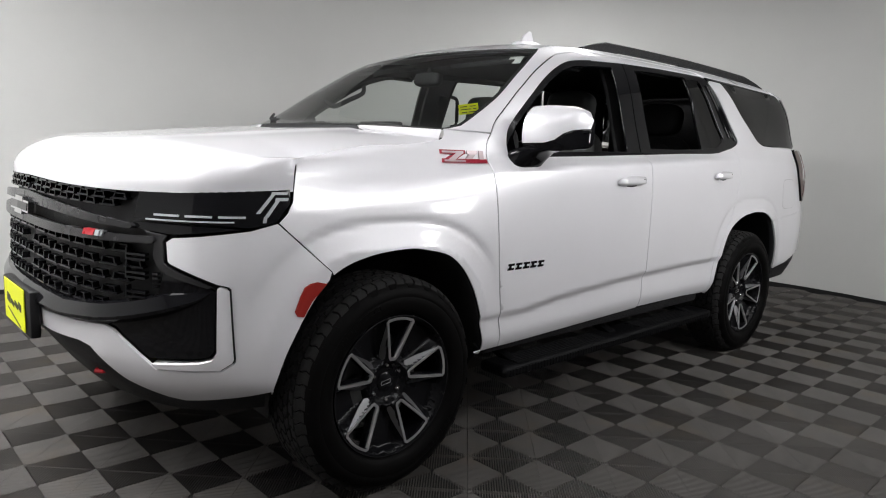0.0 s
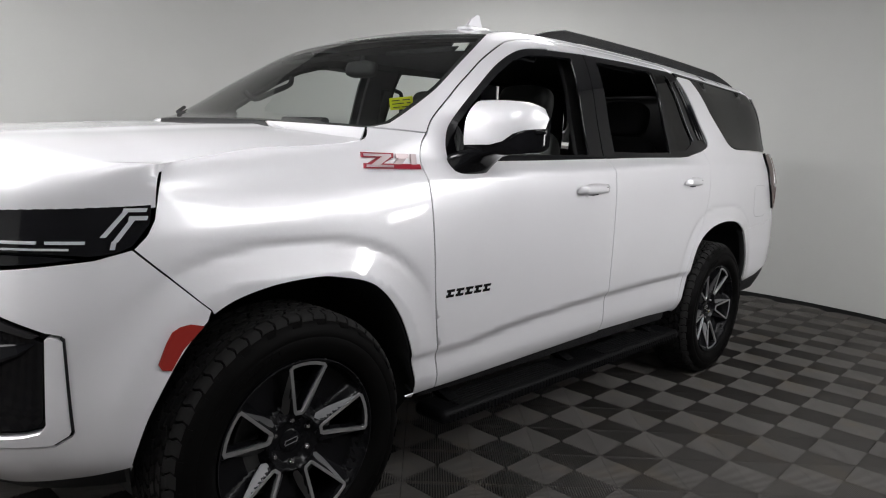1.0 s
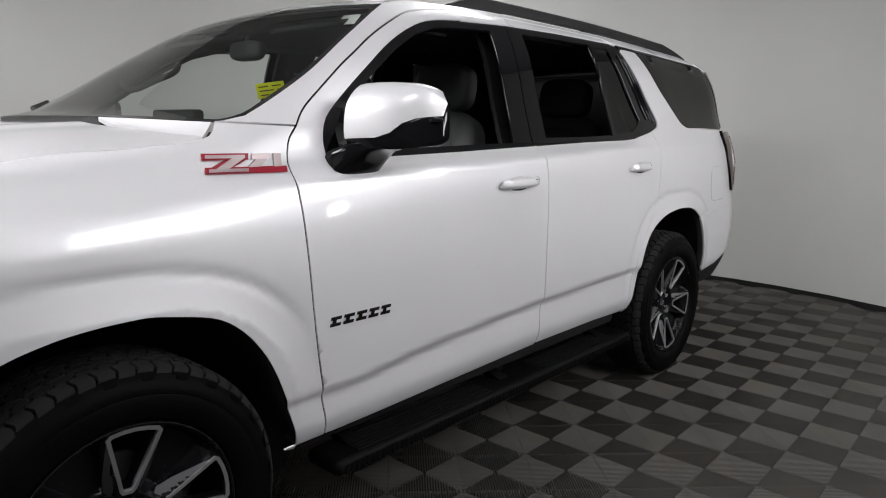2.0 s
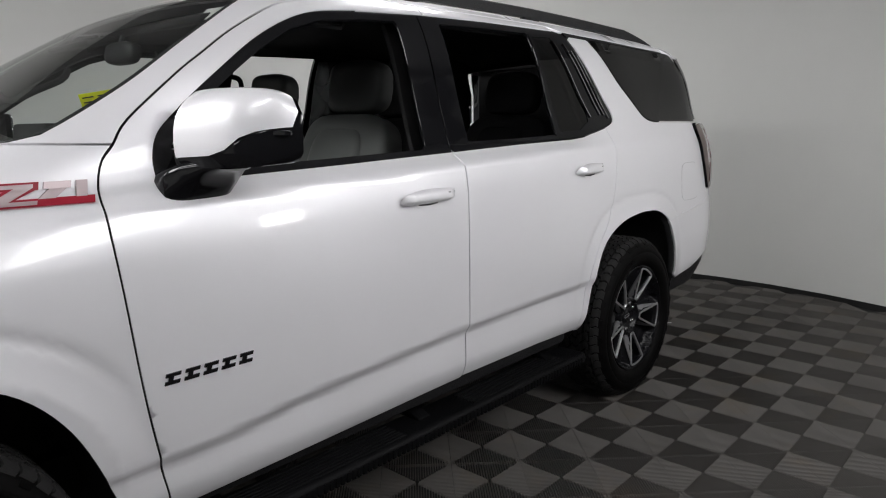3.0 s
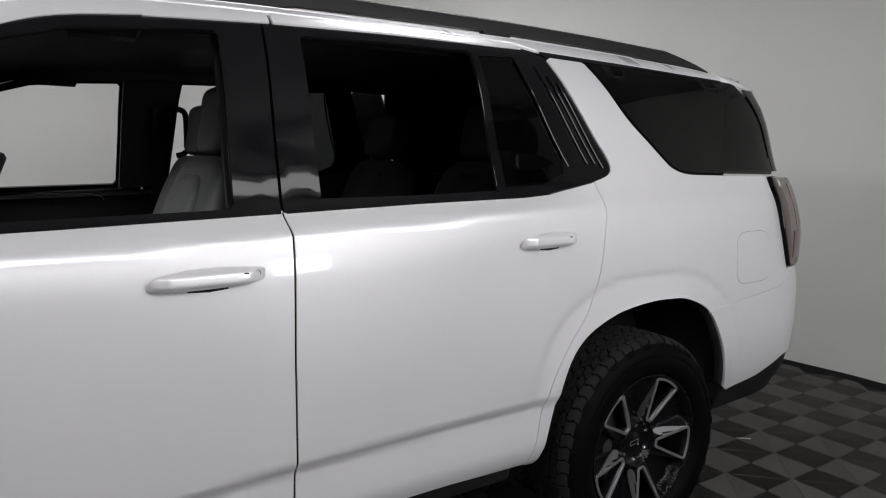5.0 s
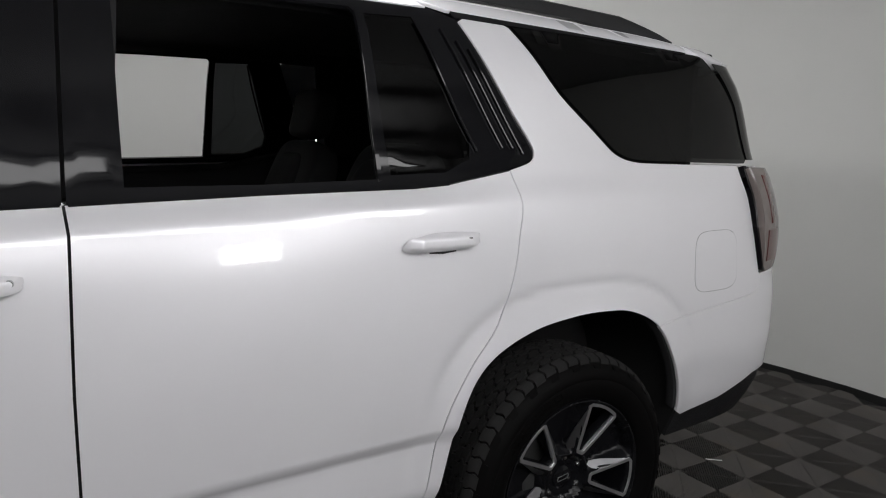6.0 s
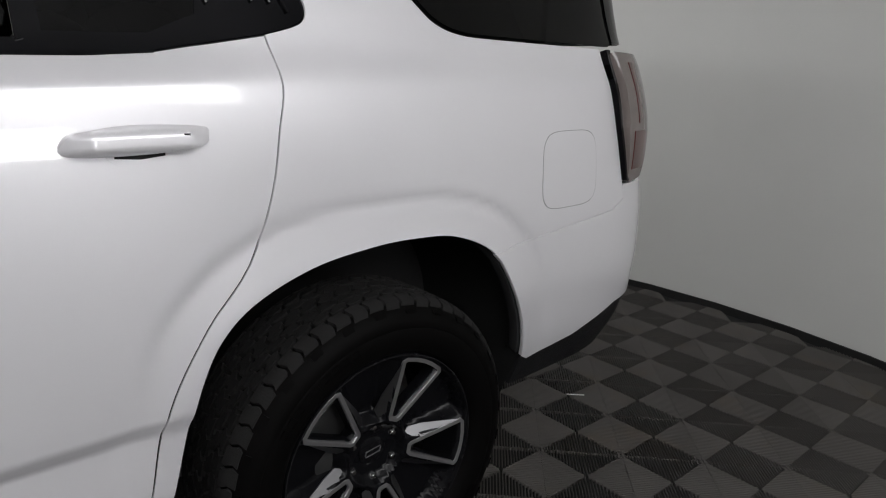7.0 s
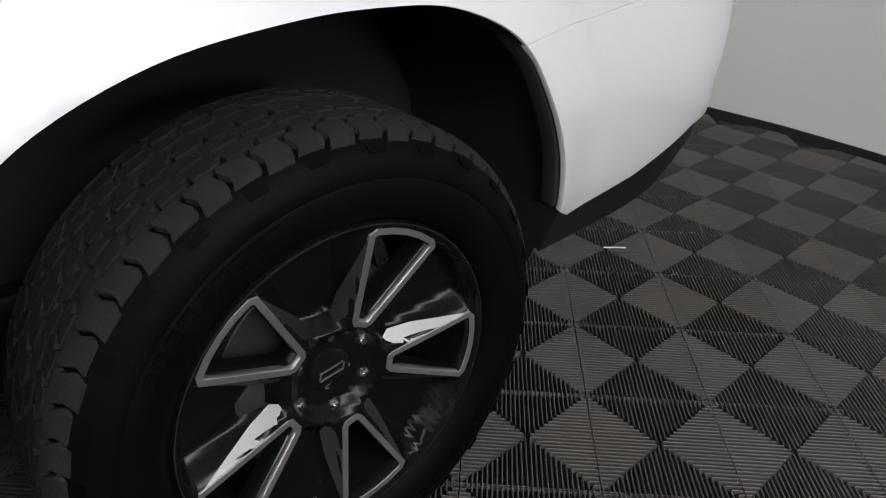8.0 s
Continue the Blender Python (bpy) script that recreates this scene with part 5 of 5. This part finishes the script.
# ---- roof rails, antenna, mirrors ----
for side in (-1, 1):
    xs = np.linspace(1.50, 3.73, 40)
    base_z = np.interp(xs, roof_line[:, 0], roof_line[:, 2])
    base_y = np.interp(xs, roof_line[:, 0], -roof_line[:, 1])
    bm = bmesh.new()
    rings = []
    for x, zb, yb in zip(xs, base_z, base_y):
        t = (x - 1.50) / 2.23
        near_end = min(t, 1 - t)
        up = 0.008 + 0.046 * min(1.0, near_end / 0.10) ** 0.75
        gap = 0.014 * min(1.0, max(0.0, (near_end - 0.13) / 0.05))
        y, w = side * (yb - 0.028), 0.017
        rings.append([bm.verts.new((x, y + dy * w, zb + 0.004 + z)) for dy, z in ((-1, gap - 0.004), (1, gap - 0.004), (1, 0.6 * up), (0.75, 0.9 * up), (0.3, up), (-0.3, up), (-0.75, 0.9 * up), (-1, 0.6 * up))])
    for a, b in zip(rings, rings[1:]):
        for k in range(8):
            bm.faces.new((a[k], a[(k + 1) % 8], b[(k + 1) % 8], b[k]))
    bm.faces.new(rings[0][::-1])
    bm.faces.new(rings[-1])
    rack = part("roof_rail", bm, BLACK, car, "black roof rail")
    bm = bmesh.new()
    x = 2.62
    add_box(bm, pose(x, side * (float(np.interp(x, roof_line[:, 0], -roof_line[:, 1])) - 0.028), float(np.interp(x, roof_line[:, 0], roof_line[:, 2])) + 0.008), (0.12, 0.03, 0.03), 0.006)
    part("rail_foot", bm, BLACK, rack)

fin = empty("antenna", parent=car)
bm = bmesh.new()
add_pillow(bm, pose(1.28, -0.46, 1.862), (0.095, 0.05, 0.013), 0.6, 20, 10)
part("antenna_base", bm, PAINT, fin)
bm = bmesh.new()
prof = [(1.215, 1.864), (1.25, 1.908), (1.285, 1.932), (1.305, 1.932), (1.318, 1.90), (1.325, 1.864)]
left = [bm.verts.new((x, -0.46 - 0.012 * (1 if z < 1.90 else 0.35), z)) for x, z in prof]
right = [bm.verts.new((x, -0.46 + 0.012 * (1 if z < 1.90 else 0.35), z)) for x, z in prof]
bm.faces.new(left)
bm.faces.new(right[::-1])
for k in range(len(prof)):
    bm.faces.new((left[k], left[(k + 1) % len(prof)], right[(k + 1) % len(prof)], right[k]))
part("antenna_fin", bm, PAINT, fin, "small white shark-fin antenna")


def side_mirror(side):
    top = empty("side_mirror", parent=car)
    def place(p):
        return (p[0], p[1] if side < 0 else -p[1], p[2])
    ys = np.array([0.958, 0.962, 0.97, 0.99, 1.03, 1.07, 1.11, 1.14, 1.165, 1.185, 1.198, 1.204])
    span = 0.92
    low = np.interp(ys, [0.958, 0.97, 1.15, 1.19, 1.204], [1.330, 1.318, 1.316, 1.325, 1.345])
    high = np.interp(ys, [0.958, 0.965, 0.975, 1.03, 1.09, 1.15, 1.185, 1.204], [1.482, 1.498, 1.503, 1.506, 1.506, 1.500, 1.484, 1.45])
    edge = np.interp(ys, [0.958, 1.08, 1.10, 1.15, 1.176, 1.204], [1.340, 1.346, 1.350, 1.396, 1.404, 1.410])
    lead = np.interp(ys, [0.958, 0.968, 1.03, 1.10, 1.145, 1.176, 1.196, 1.204], [0.705, 0.684, 0.700, 0.735, 0.768, 0.808, 0.845, 0.875])
    back = 0.855 + 0.16 * (ys - 0.96)
    ys = 0.958 + span * (ys - 0.958)
    def front(i, z):
        t = max(0.0, (z - low[i]) / (high[i] - low[i]))
        return lead[i] + (back[i] - lead[i]) * (0.08 * (1 - min(t, 0.25) / 0.25) ** 2 + 0.42 * t**4.5)
    def loft(name, rows, mat, label):
        n = len(rows[0])
        verts = [place(p) for row in rows for p in row]
        faces = [(i * n + k, (i + 1) * n + k, (i + 1) * n + k + 1, i * n + k + 1) for i in range(len(rows) - 1) for k in range(n - 1)]
        faces += [tuple(range(n)), tuple(range((len(rows) - 1) * n, len(rows) * n))[::-1]]
        faces = [f[::-1] for f in faces] if side < 0 else faces
        return mesh_ob(name, verts, faces, mat, top, label, smooth=50)
    cap, lower = [], []
    for i, y in enumerate(ys):
        zs = np.linspace(edge[i], high[i] - 0.004, 12)
        x1 = front(i, zs[-1])
        cap.append([(front(i, z), -y, z) for z in zs] + [(x1 + (back[i] - x1) * u, -y, high[i] - 0.004 + 0.004 * math.sin(math.pi * u)) for u in (0.25, 0.5, 0.75, 1.0)])
        zs = np.linspace(edge[i] - 0.002, low[i], 8)
        lower.append([(back[i] - 0.004, -y, high[i] - 0.012)] + [(front(i, z) + 0.004, -y, z) for z in zs] + [(back[i] + 0.01, -y, low[i] + 0.004), (back[i] + 0.012, -y, high[i] - 0.01)])
    loft("cap", cap, PAINT, "white painted mirror cap")
    loft("lower_shell", lower, GLOSS, "gloss black lower mirror shell")
    bm = bmesh.new()
    add_pillow(bm, pose(0.848, -1.172, 1.396, 0, 0, -58), (0.030, 0.012, 0.007), 0.5, 20, 8)
    for v in bm.verts:
        v.co = Vector(place(v.co))
    part("turn_signal", bm, GLOSS, top, "small smoked turn signal lens")
    bm = bmesh.new()
    rows = []
    for (x0, x1, y, z0, z1) in ((0.648, 0.81, 0.925, 1.200, 1.315), (0.655, 0.825, 0.960, 1.212, 1.325), (0.685, 0.84, 0.992, 1.262, 1.335), (0.72, 0.84, 1.03, 1.30, 1.335), (0.74, 0.84, 1.07, 1.312, 1.33)):
        c, w, hh = Vector(((x0 + x1) / 2, -y, (z0 + z1) / 2)), (x1 - x0) / 2, (z1 - z0) / 2
        rows.append([bm.verts.new(place(c + Vector((w * math.copysign(abs(math.cos(g)) ** 0.55, math.cos(g)), 0.0, hh * math.copysign(abs(math.sin(g)) ** 0.55, math.sin(g)))))) for g in np.linspace(0, 2 * math.pi, 25)[:-1]])
    for r, q in zip(rows, rows[1:]):
        for k in range(24):
            bm.faces.new((r[k], r[(k + 1) % 24], q[(k + 1) % 24], q[k]))
    bm.faces.new(rows[0])
    bm.faces.new(rows[-1][::-1])
    part("mirror_foot", bm, GLOSS, top, "gloss black mirror arm")
    bm = bmesh.new()
    add_pillow(bm, pose(0.884, -1.075, 1.41, 0, 0, -9), (0.006, 0.095, 0.072), 0.3, 24, 12)
    for v in bm.verts:
        v.co = Vector(place(v.co))
    part("mirror_glass", bm, CHROME, top, "mirror glass")


side_mirror(-1)
side_mirror(1)

# ---- cabin ----
def seat(x, y, name="front_seat", tilt=14, wide=0.27, mat=None):
    mat = mat or SEAT
    top = empty(name, pose(x, y, -0.02), car)
    bm = bmesh.new()
    add_pillow(bm, pose(-0.25, 0, 0.82, 0, -6, 0), (0.27, wide, 0.09), 0.5)
    part("cushion", bm, mat, top)
    bm = bmesh.new()
    add_pillow(bm, pose(0.03, 0, 1.14, 0, tilt + 7, 0), (0.075, wide * 0.98, 0.34), 0.42, 36, 22, bend=-0.02)
    part("backrest", bm, mat, top)
    bm = bmesh.new()
    add_pillow(bm, pose(-0.01, 0, 1.16, 0, tilt + 7, 0), (0.06, wide * 0.58, 0.27), 0.4, 28, 16)
    part("back_insert", bm, mat, top, "quilted seat insert")
    bm = bmesh.new()
    add_pillow(bm, pose(0.165, 0, 1.575, 0, tilt - 6, 0), (0.06, wide * 0.58, 0.105), 0.5, 28, 16, bend=-0.015)
    part("headrest", bm, mat, top)
    for dy in (-0.06, 0.06):
        bm = bmesh.new()
        add_tube(bm, [(0.14, dy, 1.42), (0.165, dy, 1.52)], 0.007)
        part("headrest_post", bm, CHROME, top)
    return top


for y in (-0.42, 0.42):
    seat(1.59 if y < 0 else 1.75, y)
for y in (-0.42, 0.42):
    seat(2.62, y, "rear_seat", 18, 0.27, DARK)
bm = bmesh.new()
add_box(bm, pose(0.60, 0, 1.16), (0.50, 1.62, 0.34), 0.06, 4)
add_box(bm, pose(0.42, 0, 1.32), (0.40, 1.4, 0.06), 0.02, 3)
add_box(bm, pose(0.70, 0.03, 1.36), (0.05, 0.32, 0.14), 0.012)
part("dashboard", bm, DARK, car, "dark dashboard with a screen")
bm = bmesh.new()
add_box(bm, pose(1.25, 0, 0.84), (1.1, 0.26, 0.30), 0.05, 3)
part("centre_console", bm, DARK, car)
wheel_m = pose(1.075, -0.40, 1.275, 0, -64, 0)
bm = bmesh.new()
ring = [wheel_m @ Vector((0.185 * math.cos(a), 0.185 * math.sin(a), 0)) for a in np.linspace(0, 2 * math.pi, 37)]
add_tube(bm, ring, 0.0165, 8)
add_box(bm, wheel_m @ pose(0, 0, -0.02), (0.10, 0.15, 0.05), 0.02)
add_box(bm, wheel_m @ pose(0, 0, -0.012), (0.03, 0.36, 0.02), 0.006)
add_box(bm, wheel_m @ pose(-0.09, 0, -0.012), (0.18, 0.05, 0.02), 0.006)
part("steering_wheel", bm, BLACK, car, "black steering wheel")
bm = bmesh.new()
add_pillow(bm, pose(1.0, 0, 1.675, 0, 10, 8), (0.028, 0.095, 0.04), 0.6)
add_tube(bm, [(0.99, 0, 1.69), (1.01, 0, 1.735)], 0.012)
part("rearview_mirror", bm, BLACK, car)
for y in (-0.42, 0.42):
    bm = bmesh.new()
    add_box(bm, pose(1.04, y, 1.745, 0, -12, 0), (0.16, 0.42, 0.02), 0.008)
    part("sun_visor", bm, DARK, car)
bm = bmesh.new()
add_tube(bm, curve([(0.77, 0.67, 1.56), (0.80, 0.625, 1.525), (0.90, 0.61, 1.57), (1.0, 0.61, 1.617), (1.04, 0.65, 1.66)], 4), 0.014, 8)
part("pillar_handle", bm, DARK, car, "dark grab handle on the windscreen pillar")
for y in (-0.70, 0.70):
    bm = bmesh.new()
    add_tube(bm, [(1.30, y, 1.77), (1.31, y * 0.965, 1.74), (1.45, y * 0.965, 1.74), (1.46, y, 1.77)], 0.011, 6)
    part("grab_handle", bm, DARK, car)
    bm = bmesh.new()
    add_box(bm, pose(1.78, y * 1.08, 1.45, math.copysign(16, y), 0, 0), (0.05, 0.006, 0.42))
    add_box(bm, pose(1.78, y * 1.03, 1.63, math.copysign(16, y), 0, 0), (0.05, 0.03, 0.08), 0.008)
    part("seat_belt", bm, BLACK, car)
bm = bmesh.new()
add_tube(bm, curve([(1.12, 0.765, 1.286), (1.28, 0.765, 1.290), (1.46, 0.765, 1.291), (1.53, 0.765, 1.280), (1.55, 0.765, 1.262)], 4), 0.004, 6)
part("door_trim_strip", bm, CHROME, car, "thin bright strip on the passenger door trim")
bm = bmesh.new()
add_tube(bm, curve([(1.85, 0.70, 1.665), (1.885, 0.68, 1.645), (1.89, 0.68, 1.56), (1.885, 0.68, 1.475), (1.85, 0.70, 1.455)], 4), 0.013, 8)
part("pillar_handle", bm, DARK, car, "dark upright grab handle on the rear pillar")
bm = bmesh.new()
add_lathe(bm, pose(1.06, -0.20, 1.285, 0, -90, -25), [(0.0, 0.0), (0.012, 0.0), (0.016, 0.004), (0.018, 0.0), (0.018, -0.02)], 16)
part("dash_knob", bm, SATIN, car, "small round dashboard knob with a pale ring")
# yellow tag behind the windscreen and the pale sticker on the glass
bm = bmesh.new()
add_box(bm, pose(0.625, -0.70, 1.482, 12, -8, -50), (0.088, 0.004, 0.045), 0.001, 1)
price = part("price_tag", bm, YELLOW, car, "bright yellow card tag with dark bars")
bm = bmesh.new()
for dx, dz, w in ((-0.02, 0.012, 0.03), (0.020, 0.012, 0.028), (-0.012, 0.0, 0.045), (0.028, 0.0, 0.014), (-0.02, -0.013, 0.025), (0.015, -0.013, 0.03)):
    add_box(bm, pose(0.625, -0.70, 1.482, 12, -8, -50) @ pose(dx, -0.003, dz), (w, 0.001, 0.0032))
part("print", bm, INK, price)
bm = bmesh.new()
add_box(bm, pose(1.0, -0.63, 1.742, 0, -42, 12), (0.055, 0.075, 0.002))
part("sticker", bm, PAPER, car, "pale square windscreen sticker")

# ---- loose things ----
bm = bmesh.new()
add_box(bm, pose(4.389, -0.586, 0.004, 0, 0, -42), (0.075, 0.007, 0.003), 0.001, 1)
tagged(part("paper_strip", bm, PAPER, None), "thin white paper strip lying on the floor tiles", "litter")

# ---- floor tiles ----
T = 0.2925
TILE_O = (3.9557 + 0.2068, -1.1834)


def tile_shape(n=28, low=-0.0135):
    """A ribbed tile: four triangles of ribs, each across its edge. Lies in its own axes; its middle at the origin."""
    verts, faces = [], []
    half, pitch = T / 2 - 0.0012, T / n
    def bar(x0, x1, y, w, turn, top=0.0):
        c, s = (1, 0) if not turn else (0, 1)
        base = len(verts)
        for x, yy, z in ((x0, y - w, low), (x1, y - w, low), (x1, y + w, low), (x0, y + w, low), (x0, y - w, top - 0.0015), (x1, y - w, top - 0.0015), (x1, y + w, top - 0.0015), (x0, y + w, top - 0.0015), (x0, y, top), (x1, y, top)):
            verts.append((x * c - yy * s, x * s + yy * c, z))
        faces.extend([tuple(base + k for k in f) for f in ((4, 5, 9, 8), (8, 9, 6, 7), (0, 1, 5, 4), (2, 3, 7, 6))])
    for i in range(n):
        y = -T / 2 + pitch * (i + 0.5)
        inner = abs(y) + 0.002
        if half - inner > 0.004:
            for turn in (False, True):
                bar(inner, half, y, pitch * 0.17, turn)
                bar(-half, -inner, y, pitch * 0.17, turn)
    for sgn in (-1, 1):
        bar(-half, half, sgn * (half - 0.002), 0.0012, False, -0.004)
        bar(-half, half, sgn * (half - 0.002), 0.0012, True, -0.004)
    return verts, faces


tile_v, tile_f = tile_shape()
tile_me = bpy.data.meshes.new("tile")
tile_me.from_pydata(tile_v, [], tile_f)
tile_me.materials.append(TILE)
room = room_line(0.05)
spots = []
for i in range(-40, 41):
    for j in range(-40, 41):
        p, q = T * i, T * j
        x, y = TILE_O[0] + (p + q) / math.sqrt(2), TILE_O[1] + (p - q) / math.sqrt(2)
        if inside(room, [(x, y)])[0]:
            spots.append((x, y))
near = sorted(spots, key=lambda s: (s[0] - 3.2) ** 2 * 0.55 + (s[1] + 1.6) ** 2)[:290]
chosen = set(near)
for x, y in near:
    ob = new("tile", tile_me)
    ob.parent = floor
    ob.matrix_basis = pose(x, y, 0, 0, 0, 45)
rest = [s for s in spots if s not in chosen]
tv, c45 = np.array(tile_v), math.sqrt(0.5)
turned = np.stack([(tv[:, 0] - tv[:, 1]) * c45, (tv[:, 0] + tv[:, 1]) * c45, tv[:, 2]], -1)
far_v = np.concatenate([turned + (x, y, 0) for x, y in rest])
tf = np.array(tile_f)
far_f = np.concatenate([tf + k * len(tv) for k in range(len(rest))])
me = bpy.data.meshes.new("far_tiles")
me.vertices.add(len(far_v))
me.vertices.foreach_set("co", far_v.ravel())
me.loops.add(far_f.size)
me.loops.foreach_set("vertex_index", far_f.ravel())
me.polygons.add(len(far_f))
me.polygons.foreach_set("loop_start", np.arange(len(far_f)) * 4)
me.update(calc_edges=True)
me.materials.append(TILE_FAR)
far = tagged(new("far_tiles", me), kind="stuff")
far.parent = floor
